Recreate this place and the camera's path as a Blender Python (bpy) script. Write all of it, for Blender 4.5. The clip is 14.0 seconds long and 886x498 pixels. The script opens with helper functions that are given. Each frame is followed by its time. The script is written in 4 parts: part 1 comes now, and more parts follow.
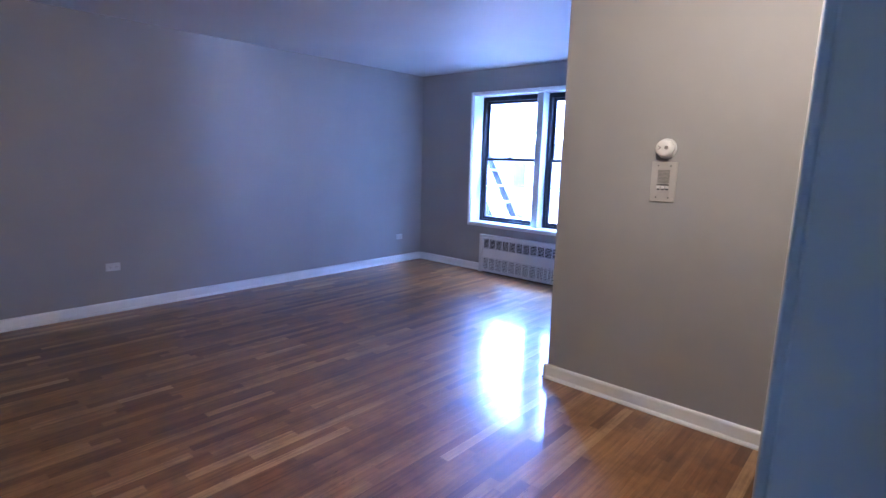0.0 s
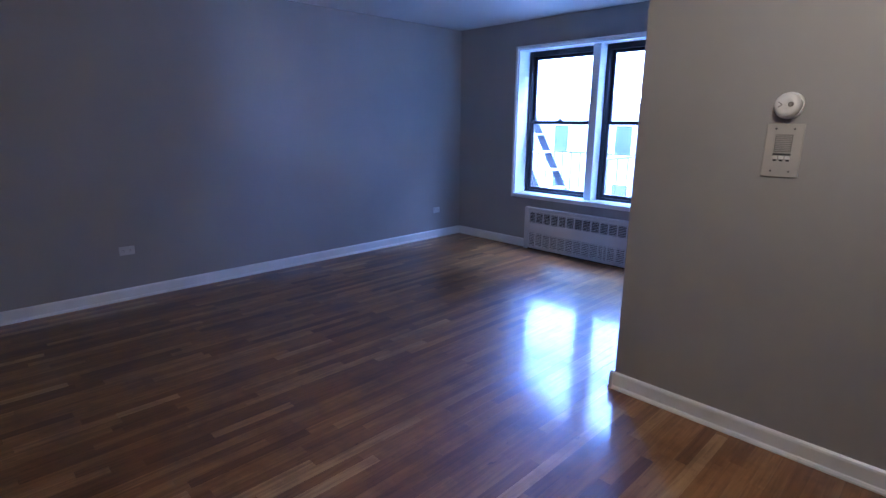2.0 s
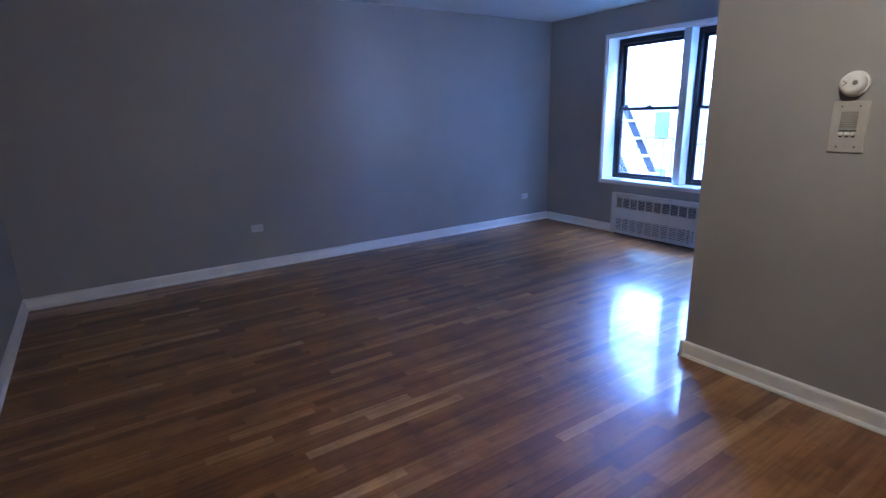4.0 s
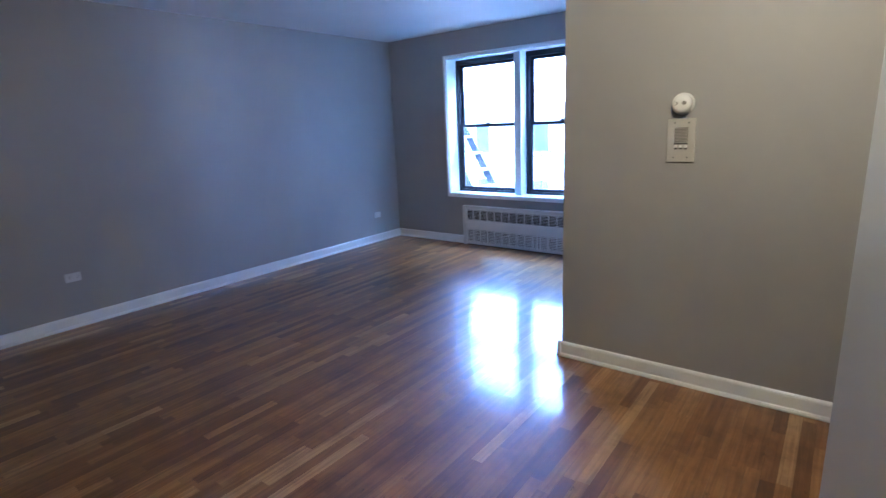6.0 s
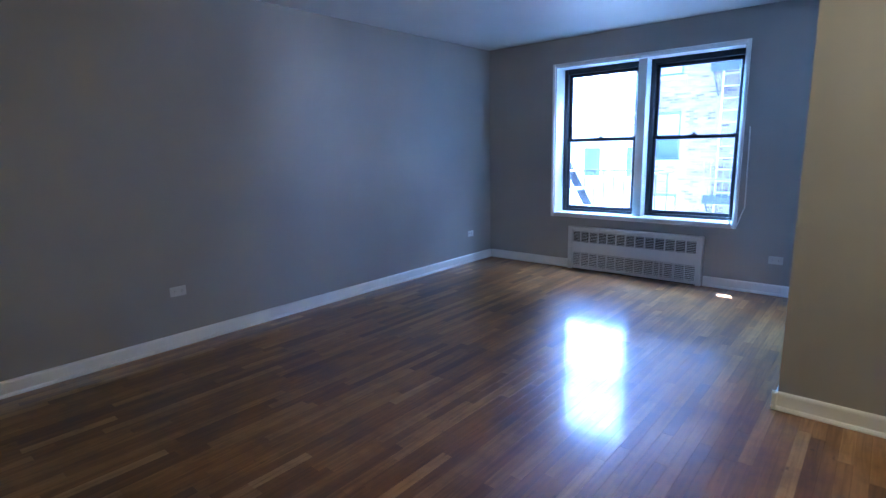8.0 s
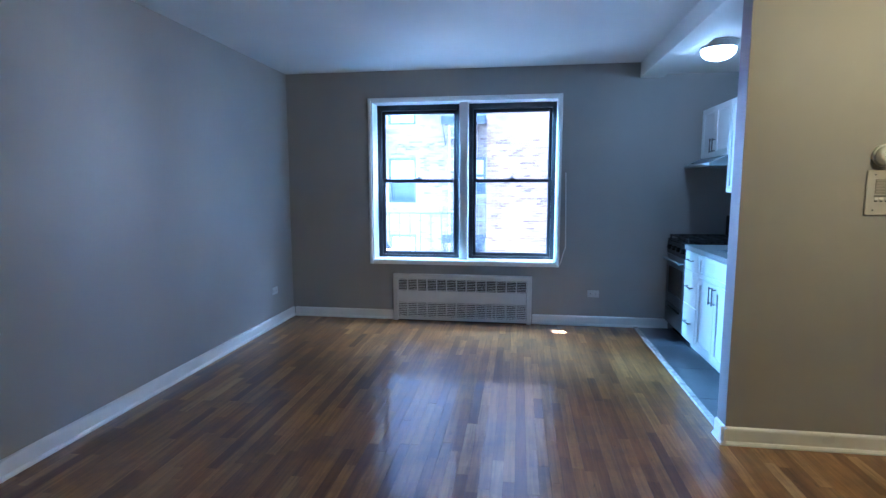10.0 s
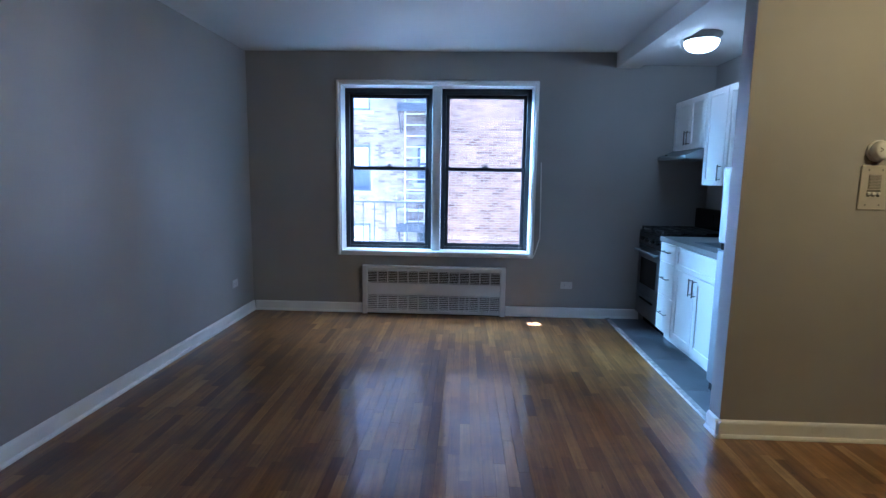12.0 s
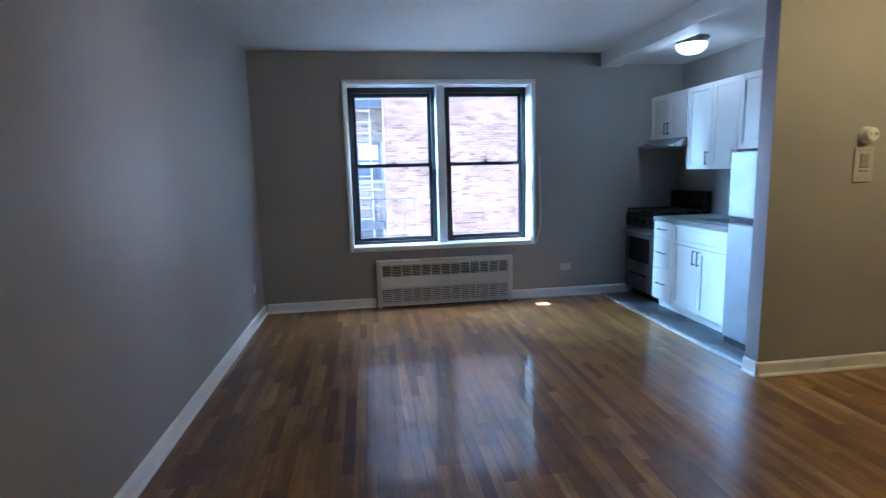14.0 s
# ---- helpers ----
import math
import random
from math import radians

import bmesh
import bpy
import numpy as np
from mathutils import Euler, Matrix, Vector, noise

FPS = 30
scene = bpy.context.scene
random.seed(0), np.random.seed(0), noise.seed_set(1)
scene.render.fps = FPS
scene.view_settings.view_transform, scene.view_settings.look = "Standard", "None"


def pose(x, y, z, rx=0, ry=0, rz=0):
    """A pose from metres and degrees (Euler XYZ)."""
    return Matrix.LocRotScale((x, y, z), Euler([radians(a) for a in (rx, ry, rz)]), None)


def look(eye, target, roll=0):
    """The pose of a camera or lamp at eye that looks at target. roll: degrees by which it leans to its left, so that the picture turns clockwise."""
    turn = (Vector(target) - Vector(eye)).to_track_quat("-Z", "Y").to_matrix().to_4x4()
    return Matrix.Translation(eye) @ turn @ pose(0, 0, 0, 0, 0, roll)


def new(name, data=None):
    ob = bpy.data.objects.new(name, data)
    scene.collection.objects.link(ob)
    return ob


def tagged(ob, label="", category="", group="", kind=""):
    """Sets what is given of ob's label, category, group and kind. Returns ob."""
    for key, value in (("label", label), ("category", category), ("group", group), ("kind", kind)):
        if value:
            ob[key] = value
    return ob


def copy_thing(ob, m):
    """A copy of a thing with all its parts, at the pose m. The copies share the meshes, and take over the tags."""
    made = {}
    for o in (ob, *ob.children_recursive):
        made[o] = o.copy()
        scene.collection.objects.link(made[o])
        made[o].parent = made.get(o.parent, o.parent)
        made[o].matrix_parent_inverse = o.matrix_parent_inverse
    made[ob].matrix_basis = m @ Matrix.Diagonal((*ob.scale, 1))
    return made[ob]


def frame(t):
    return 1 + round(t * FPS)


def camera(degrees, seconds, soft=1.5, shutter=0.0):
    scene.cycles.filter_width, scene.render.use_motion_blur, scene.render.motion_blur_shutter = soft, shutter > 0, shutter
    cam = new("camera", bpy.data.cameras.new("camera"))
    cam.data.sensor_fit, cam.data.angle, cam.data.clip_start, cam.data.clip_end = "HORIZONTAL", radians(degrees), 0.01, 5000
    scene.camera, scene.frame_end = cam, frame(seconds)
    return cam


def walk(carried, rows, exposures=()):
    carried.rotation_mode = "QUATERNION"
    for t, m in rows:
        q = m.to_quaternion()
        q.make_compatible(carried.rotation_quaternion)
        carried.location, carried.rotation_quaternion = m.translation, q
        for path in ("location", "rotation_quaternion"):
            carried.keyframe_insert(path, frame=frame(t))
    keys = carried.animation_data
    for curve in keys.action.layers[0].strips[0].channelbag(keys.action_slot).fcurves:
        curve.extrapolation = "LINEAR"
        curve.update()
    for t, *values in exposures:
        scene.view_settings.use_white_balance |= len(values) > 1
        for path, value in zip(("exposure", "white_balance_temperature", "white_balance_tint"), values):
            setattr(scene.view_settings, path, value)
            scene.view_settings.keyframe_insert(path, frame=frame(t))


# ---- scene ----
cam = camera(81.0, 14.0, soft=1.4, shutter=0.15)
PATH = [
    (0, pose(5.288, -5.458, 1.475, 80.04, -1.54, 41.80)),
    (0.5, pose(4.966, -5.127, 1.439, 81.59, -1.48, 36.09)),
    (1, pose(4.820, -4.995, 1.462, 79.43, -2.46, 40.73)),
    (1.5, pose(4.806, -4.989, 1.479, 78.48, -0.84, 41.99)),
    (2, pose(4.857, -5.041, 1.490, 76.11, -0.33, 45.81)),
    (2.5, pose(4.842, -5.038, 1.473, 76.61, 0.25, 42.83)),
    (3, pose(4.992, -5.204, 1.468, 79.26, 2.46, 47.48)),
    (3.2, pose(5.085, -5.226, 1.477, 79.32, 2.18, 52.03)),
    (5.3, pose(5.252, -5.350, 1.478, 73.02, 1.21, 56.20)),
    (5.5, pose(5.229, -5.359, 1.474, 74.41, 2.06, 51.47)),
    (6, pose(4.942, -5.388, 1.511, 76.48, 2.48, 37.23)),
    (6.2, pose(4.832, -5.329, 1.462, 76.82, 3.25, 32.67)),
    (6.5, pose(4.686, -5.344, 1.555, 74.55, 2.07, 35.43)),
    (7, pose(4.557, -5.465, 1.493, 78.28, 1.69, 41.70)),
    (9.3, pose(2.907, -5.557, 1.395, 78.27, 0.85, 29.43)),
    (9.5, pose(2.794, -5.495, 1.421, 78.97, 0.73, 23.96)),
    (10, pose(2.460, -5.346, 1.404, 83.25, 0.07, 8.34)),
    (10.5, pose(2.393, -5.245, 1.404, 84.07, 0.65, 6.38)),
    (11, pose(2.360, -5.181, 1.401, 83.44, 0.18, 3.43)),
    (11.5, pose(2.299, -5.190, 1.386, 84.80, -0.47, 2.74)),
    (12, pose(2.177, -5.193, 1.398, 82.07, -0.86, 2.48)),
    (12.5, pose(1.853, -5.325, 1.420, 81.88, -0.96, 2.42)),
    (13, pose(1.586, -5.481, 1.411, 81.86, -0.63, 4.98)),
    (13.5, pose(1.272, -5.517, 1.428, 80.52, 0.99, 3.43)),
    (14, pose(1.106, -5.389, 1.402, 81.49, 1.50, -8.18)),
]
walk(cam, PATH, exposures=[(0.0, 6.05, 4040, 33), (0.5, 5.88, 4150, 35), (1.5, 5.33, 3990, 32), (3.2, 5.12, 3930, 29), (5.5, 5.97, 4020, 21), (7.0, 5.42, 4040, 20), (9.5, 5.9, 4190, 10), (10.5, 5.4, 4330, 11), (12.0, 5.17, 4580, 13), (14.0, 5.38, 4890, 12)])

# ---- plan ----
H = 2.59            # ceiling
SOUTH = -5.90       # wall behind the walker
EAST = 5.35         # wall with the entrance door
PX, PY = 3.60, -2.432   # free corner of the partition
PT = 0.12           # its thickness
KX = 4.53           # kitchen back wall
W0, W1, WZ0, WZ1 = 0.89, 2.87, 0.596, 2.32   # window casing, outer
WALLT = 0.34

# ---- world and lights ----
SUN_EL, SUN_AZ = 73.0, -20.0
world = bpy.data.worlds.new("sky")
scene.world = world
world.use_nodes = True
wn = world.node_tree.nodes
sky = wn.new("ShaderNodeTexSky")
sky.sky_type = 'NISHITA'
sky.sun_disc = False
sky.dust_density, sky.air_density, sky.ozone_density = 4.0, 0.6, 0.3
sky.sun_elevation, sky.sun_rotation = radians(SUN_EL), radians(SUN_AZ)
world.node_tree.links.new(sky.outputs[0], wn["Background"].inputs[0])
wn["Background"].inputs[1].default_value = 0.15

sun = new("sun", bpy.data.lights.new("sun", 'SUN'))
sun.data.energy, sun.data.angle, sun.data.color = 5.0, radians(0.5), (1.0, 0.96, 0.9)
az, el = radians(SUN_AZ), radians(SUN_EL)
to_sun = Vector((math.sin(az) * math.cos(el), math.cos(az) * math.cos(el), math.sin(el)))
sun.matrix_world = look(to_sun * 40, (0, 0, 0))


def lamp_point(name, at, power, colour, radius):
    ob = new(name, bpy.data.lights.new(name, 'POINT'))
    ob.data.energy, ob.data.color, ob.data.shadow_soft_size = power, colour, radius
    ob.location = at
    return ob


lamp_point("kitchen_bulb", (3.91, -1.08, 2.39), 0.09, (0.80, 0.94, 1.0), 0.03)
# Added fill lamp outside the window, standing in for sky on the kitchen.
kitchen_fill = new("kitchen_fill_lamp", bpy.data.lights.new("kitchen_fill_lamp", 'AREA'))
kitchen_fill.data.shape, kitchen_fill.data.size, kitchen_fill.data.size_y = 'RECTANGLE', 0.7, 1.0
kitchen_fill.data.energy, kitchen_fill.data.color = 22.0, (0.52, 0.82, 1.0)
kitchen_fill.matrix_world = look((-0.40, 1.40, 2.70), (3.5, -1.6, 0.2))
# Second added lamp, hidden above the window head, brightens the floor beneath it.
floor_fill = new("floor_fill_lamp", bpy.data.lights.new("floor_fill_lamp", 'AREA'))
floor_fill.data.shape, floor_fill.data.size, floor_fill.data.size_y = 'RECTANGLE', 1.9, 0.36
floor_fill.data.energy, floor_fill.data.color = 5.0, (0.88, 0.94, 1.0)
floor_fill.matrix_world = look((1.88, 0.56, 2.78), (1.88, -0.7, 0.0))
lamp_point("entry_bulb", (4.68, -3.88, 2.46), 1.45, (1.0, 0.66, 0.23), 0.06)


# ---- materials ----
def nodes_of(name):
    m = bpy.data.materials.new(name)
    m.use_nodes = True
    return m, m.node_tree.nodes, m.node_tree.links, m.node_tree.nodes["Principled BSDF"]


def paint(name, a, b, scale=3.0, rough=0.6, bump=0.08, fine=180.0, metal=0.0, coat=0.0, rough_var=0.06):
    """Two-scale painted or moulded surface: slow drift of tone, fine grain as relief."""
    m, n, l, p = nodes_of(name)
    tc = n.new("ShaderNodeTexCoord")
    big = n.new("ShaderNodeTexNoise"); big.inputs["Scale"].default_value = scale; big.inputs["Detail"].default_value = 5
    small = n.new("ShaderNodeTexNoise"); small.inputs["Scale"].default_value = fine; small.inputs["Detail"].default_value = 3
    ramp = n.new("ShaderNodeValToRGB")
    ramp.color_ramp.elements[0].position, ramp.color_ramp.elements[1].position = 0.3, 0.7
    ramp.color_ramp.elements[0].color, ramp.color_ramp.elements[1].color = (*a, 1), (*b, 1)
    bm_ = n.new("ShaderNodeBump"); bm_.inputs["Strength"].default_value = bump; bm_.inputs["Distance"].default_value = 0.004
    mr = n.new("ShaderNodeMapRange")
    mr.inputs["To Min"].default_value, mr.inputs["To Max"].default_value = rough - rough_var, rough + rough_var
    for t in (big, small):
        l.new(tc.outputs["Object"], t.inputs["Vector"])
    l.new(big.outputs["Fac"], ramp.inputs["Fac"]); l.new(ramp.outputs[0], p.inputs["Base Color"])
    l.new(small.outputs["Fac"], bm_.inputs["Height"]); l.new(bm_.outputs[0], p.inputs["Normal"])
    l.new(big.outputs["Fac"], mr.inputs["Value"]); l.new(mr.outputs[0], p.inputs["Roughness"])
    p.inputs["Metallic"].default_value = metal
    p.inputs["Coat Weight"].default_value = coat
    return m


def oak(name, per_object):
    """Varnished oak strip: each strip its own tone, long grain, pores, uneven gloss."""
    m, n, l, p = nodes_of(name)
    tc = n.new("ShaderNodeTexCoord")
    geo = n.new("ShaderNodeObjectInfo" if per_object else "ShaderNodeNewGeometry")
    rnd = geo.outputs["Random"] if per_object else geo.outputs["Random Per Island"]
    off = n.new("ShaderNodeVectorMath"); off.operation = 'MULTIPLY_ADD'
    comb = n.new("ShaderNodeCombineXYZ")
    for i in range(3):
        l.new(rnd, comb.inputs[i])
    off.inputs[1].default_value = (37, 53, 11)
    world_at = n.new("ShaderNodeNewGeometry")
    l.new(comb.outputs[0], off.inputs[0]); l.new(world_at.outputs["Position"], off.inputs[2])
    mp = n.new("ShaderNodeMapping"); mp.inputs["Scale"].default_value = (60, 3.0, 20)
    l.new(off.outputs[0], mp.inputs["Vector"])
    grain = n.new("ShaderNodeTexNoise"); grain.inputs["Scale"].default_value = 1.0; grain.inputs["Detail"].default_value = 6; grain.inputs["Distortion"].default_value = 0.6
    l.new(mp.outputs[0], grain.inputs["Vector"])
    tone = n.new("ShaderNodeValToRGB")
    e = tone.color_ramp.elements
    e[0].position, e[0].color = 0.0, (0.145, 0.060, 0.015, 1)
    e[1].position, e[1].color = 1.0, (0.49, 0.298, 0.105, 1)
    for pos, c in ((0.12, (0.205, 0.090, 0.022, 1)), (0.45, (0.275, 0.130, 0.032, 1)), (0.80, (0.340, 0.172, 0.044, 1)), (0.94, (0.42, 0.228, 0.066, 1))):
        k = e.new(pos); k.color = c
    l.new(rnd, tone.inputs["Fac"])
    gr = n.new("ShaderNodeValToRGB")
    gr.color_ramp.elements[0].position, gr.color_ramp.elements[0].color = 0.3, (0.52, 0.48, 0.45, 1)
    gr.color_ramp.elements[1].position, gr.color_ramp.elements[1].color = 0.62, (1, 1, 1, 1)
    l.new(grain.outputs["Fac"], gr.inputs["Fac"])
    mul = n.new("ShaderNodeMix"); mul.data_type = 'RGBA'; mul.blend_type = 'MULTIPLY'; mul.inputs[0].default_value = 0.8
    l.new(tone.outputs[0], mul.inputs[6]); l.new(gr.outputs[0], mul.inputs[7])
    wear = n.new("ShaderNodeTexNoise"); wear.inputs["Scale"].default_value = 3.4; wear.inputs["Detail"].default_value = 9; wear.inputs["Roughness"].default_value = 0.68
    l.new(world_at.outputs["Position"], wear.inputs["Vector"])
    stain = n.new("ShaderNodeValToRGB")
    stain.color_ramp.elements[0].position, stain.color_ramp.elements[0].color = 0.36, (0.54, 0.49, 0.45, 1)
    stain.color_ramp.elements[1].position, stain.color_ramp.elements[1].color = 0.56, (1, 1, 1, 1)
    l.new(wear.outputs["Fac"], stain.inputs["Fac"])
    mul2 = n.new("ShaderNodeMix"); mul2.data_type = 'RGBA'; mul2.blend_type = 'MULTIPLY'; mul2.inputs[0].default_value = 0.8
    l.new(mul.outputs[2], mul2.inputs[6]); l.new(stain.outputs[0], mul2.inputs[7])
    spots = n.new("ShaderNodeTexNoise"); spots.inputs["Scale"].default_value = 11.0; spots.inputs["Detail"].default_value = 6; spots.inputs["Roughness"].default_value = 0.7
    stretch = n.new("ShaderNodeMapping"); stretch.inputs["Scale"].default_value = (1.6, 0.7, 1.0)
    l.new(world_at.outputs["Position"], stretch.inputs["Vector"]); l.new(stretch.outputs[0], spots.inputs["Vector"])
    dark = n.new("ShaderNodeValToRGB")
    dark.color_ramp.elements[0].position, dark.color_ramp.elements[0].color = 0.63, (1, 1, 1, 1)
    dark.color_ramp.elements[1].position, dark.color_ramp.elements[1].color = 0.72, (0.22, 0.18, 0.16, 1)
    l.new(spots.outputs["Fac"], dark.inputs["Fac"])
    mul3 = n.new("ShaderNodeMix"); mul3.data_type = 'RGBA'; mul3.blend_type = 'MULTIPLY'; mul3.inputs[0].default_value = 0.9
    l.new(mul2.outputs[2], mul3.inputs[6]); l.new(dark.outputs[0], mul3.inputs[7])
    l.new(mul3.outputs[2], p.inputs["Base Color"])
    mr = n.new("ShaderNodeMapRange"); mr.inputs["To Min"].default_value, mr.inputs["To Max"].default_value = 0.26, 0.60
    l.new(wear.outputs["Fac"], mr.inputs["Value"]); l.new(mr.outputs[0], p.inputs["Roughness"])
    ripple = n.new("ShaderNodeTexNoise"); ripple.inputs["Scale"].default_value = 9.0; ripple.inputs["Detail"].default_value = 2
    l.new(off.outputs[0], ripple.inputs["Vector"])
    add = n.new("ShaderNodeMath"); add.operation = 'MULTIPLY_ADD'; add.inputs[1].default_value = 0.15
    l.new(grain.outputs["Fac"], add.inputs[0]); l.new(ripple.outputs["Fac"], add.inputs[2])
    bmp = n.new("ShaderNodeBump"); bmp.inputs["Strength"].default_value = 0.24; bmp.inputs["Distance"].default_value = 0.004
    l.new(add.outputs[0], bmp.inputs["Height"]); l.new(bmp.outputs[0], p.inputs["Normal"])
    p.inputs["Specular IOR Level"].default_value = 0.42
    p.inputs["Coat Weight"].default_value = 0.75
    p.inputs["Coat Roughness"].default_value = 0.11
    return m


def brickwork(name, per_object, lo, hi):
    m, n, l, p = nodes_of(name)
    geo = n.new("ShaderNodeObjectInfo" if per_object else "ShaderNodeNewGeometry")
    rnd = geo.outputs["Random"] if per_object else geo.outputs["Random Per Island"]
    ramp = n.new("ShaderNodeValToRGB")
    e = ramp.color_ramp.elements
    e[0].position, e[0].color = 0.0, (*lo, 1)
    e[1].position, e[1].color = 1.0, (*hi, 1)
    k = e.new(0.28); k.color = tuple(0.45 * a + 0.55 * b for a, b in zip(lo, hi)) + (1,)
    l.new(rnd, ramp.inputs["Fac"])
    pos = n.new("ShaderNodeNewGeometry")
    nz = n.new("ShaderNodeTexNoise"); nz.inputs["Scale"].default_value = 1.3; nz.inputs["Detail"].default_value = 6
    fine = n.new("ShaderNodeTexNoise"); fine.inputs["Scale"].default_value = 60
    l.new(pos.outputs["Position"], nz.inputs["Vector"]); l.new(pos.outputs["Position"], fine.inputs["Vector"])
    st = n.new("ShaderNodeValToRGB")
    st.color_ramp.elements[0].position, st.color_ramp.elements[0].color = 0.35, (0.72, 0.72, 0.74, 1)
    st.color_ramp.elements[1].position, st.color_ramp.elements[1].color = 0.6, (1, 1, 1, 1)
    l.new(nz.outputs["Fac"], st.inputs["Fac"])
    mul = n.new("ShaderNodeMix"); mul.data_type = 'RGBA'; mul.blend_type = 'MULTIPLY'; mul.inputs[0].default_value = 1
    l.new(ramp.outputs[0], mul.inputs[6]); l.new(st.outputs[0], mul.inputs[7]); l.new(mul.outputs[2], p.inputs["Base Color"])
    b = n.new("ShaderNodeBump"); b.inputs["Strength"].default_value = 0.4; b.inputs["Distance"].default_value = 0.005
    l.new(fine.outputs["Fac"], b.inputs["Height"]); l.new(b.outputs[0], p.inputs["Normal"])
    p.inputs["Roughness"].default_value = 0.9
    return m


def glass(name):
    m, n, l, p = nodes_of(name)
    out = n["Material Output"]
    tr, gl, mix, fr = n.new("ShaderNodeBsdfTransparent"), n.new("ShaderNodeBsdfGlossy"), n.new("ShaderNodeMixShader"), n.new("ShaderNodeFresnel")
    fr.inputs[0].default_value = 1.45
    gl.inputs["Roughness"].default_value = 0.01
    tr.inputs[0].default_value = (0.93, 0.96, 0.97, 1)
    l.new(fr.outputs[0], mix.inputs[0]); l.new(tr.outputs[0], mix.inputs[1]); l.new(gl.outputs[0], mix.inputs[2]); l.new(mix.outputs[0], out.inputs[0])
    n.remove(p)
    return m


def glow(name, colour, strength):
    m, n, l, p = nodes_of(name)
    p.inputs["Base Color"].default_value = (0.9, 0.9, 0.88, 1)
    p.inputs["Emission Color"].default_value = (*colour, 1)
    p.inputs["Emission Strength"].default_value = strength
    return m


WALL = paint("greige_wall_paint", (0.315, 0.305, 0.292), (0.350, 0.340, 0.323), 1.4, 0.55, 0.06, 140)
CEIL = paint("white_ceiling_paint", (0.66, 0.66, 0.65), (0.72, 0.72, 0.71), 1.1, 0.7, 0.10, 110)
TRIM = paint("white_gloss_trim", (0.76, 0.76, 0.75), (0.83, 0.83, 0.82), 4.0, 0.30, 0.03, 90)
DOORW = paint("white_door_paint", (0.42, 0.435, 0.46), (0.47, 0.485, 0.51), 2.0, 0.35, 0.05, 120)
JAMB = paint("blue_steel_paint", (0.32, 0.50, 0.76), (0.36, 0.55, 0.82), 2.5, 0.4, 0.05, 120)
OAK_PART, OAK_REST = oak("oak_strip_varnished", True), oak("oak_strip_varnished_far", False)
GAP = paint("floor_gap_dirt", (0.03, 0.018, 0.010), (0.05, 0.03, 0.016), 8, 0.8)
TILE = paint("slate_blue_floor_tile", (0.075, 0.085, 0.10), (0.12, 0.13, 0.15), 5, 0.32, 0.12, 60)
GROUT = paint("grey_grout", (0.24, 0.24, 0.24), (0.32, 0.32, 0.31), 20, 0.9)
MARBLE = paint("white_marble_saddle", (0.40, 0.38, 0.36), (0.66, 0.64, 0.62), 22, 0.25, 0.03, 60)
BLACKAL = paint("black_aluminium_frame", (0.010, 0.012, 0.016), (0.022, 0.025, 0.03), 7, 0.38, 0.04, 200)
GLASS = glass("window_glass")
RAD = paint("radiator_cover_enamel", (0.60, 0.60, 0.60), (0.67, 0.67, 0.66), 5, 0.36, 0.05, 160)
# Near-black colour that stands for shade in slots and other hollows.
SHADEIN = paint("inside_shade_black", (0.012, 0.012, 0.013), (0.025, 0.025, 0.026), 9, 0.8)
DARKNI = paint("dark_brushed_nickel", (0.16, 0.155, 0.15), (0.22, 0.215, 0.21), 30, 0.35, 0.05, 300, 1.0)
CAB = paint("white_cabinet_lacquer", (0.82, 0.83, 0.84), (0.87, 0.88, 0.88), 3, 0.32, 0.03, 150)
NICKEL = paint("brushed_nickel", (0.50, 0.49, 0.47), (0.60, 0.59, 0.57), 30, 0.30, 0.05, 300, 1.0)
STEEL = paint("brushed_stainless_steel", (0.33, 0.36, 0.39), (0.39, 0.42, 0.45), 6, 0.56, 0.06, 240, 1.0)
STOVEM = paint("dark_brushed_steel", (0.20, 0.20, 0.205), (0.26, 0.26, 0.265), 6, 0.40, 0.06, 240, 1.0)
BLACKEN = paint("black_enamel", (0.010, 0.010, 0.011), (0.022, 0.022, 0.023), 8, 0.22, 0.03, 120)
IRON = paint("cast_iron", (0.018, 0.018, 0.018), (0.035, 0.035, 0.034), 14, 0.62, 0.3, 160)
OVENGL = paint("dark_oven_glass", (0.008, 0.008, 0.010), (0.014, 0.014, 0.016), 4, 0.08, 0.0)
LAMIN = paint("grey_speckled_countertop", (0.20, 0.20, 0.205), (0.36, 0.355, 0.35), 120, 0.30, 0.03, 300)
PLASTIC = paint("white_plastic", (0.74, 0.73, 0.70), (0.80, 0.79, 0.76), 12, 0.40, 0.03, 200)
IVORY = paint("ivory_plastic_plate", (0.42, 0.40, 0.36), (0.48, 0.46, 0.415), 12, 0.42, 0.03, 200)
OUTLETW = paint("white_outlet_plastic", (0.55, 0.55, 0.54), (0.61, 0.61, 0.60), 12, 0.42, 0.03, 200)
GREYPL = paint("grey_mesh_plastic", (0.20, 0.185, 0.165), (0.29, 0.27, 0.24), 160, 0.6, 0.2, 300)
CHIMEM = paint("beige_grey_enamel", (0.36, 0.34, 0.30), (0.44, 0.42, 0.37), 8, 0.5)
CORDM = paint("white_cord", (0.75, 0.75, 0.74), (0.82, 0.82, 0.81), 60, 0.7)
LAMPG = glow("lit_opal_glass", (0.86, 0.96, 1.0), 0.25)
LAMPW = glow("lit_warm_opal_glass", (1.0, 0.82, 0.55), 0.2)
BRICKP = brickwork("pink_brick", True, (0.085, 0.044, 0.028), (0.215, 0.128, 0.076))
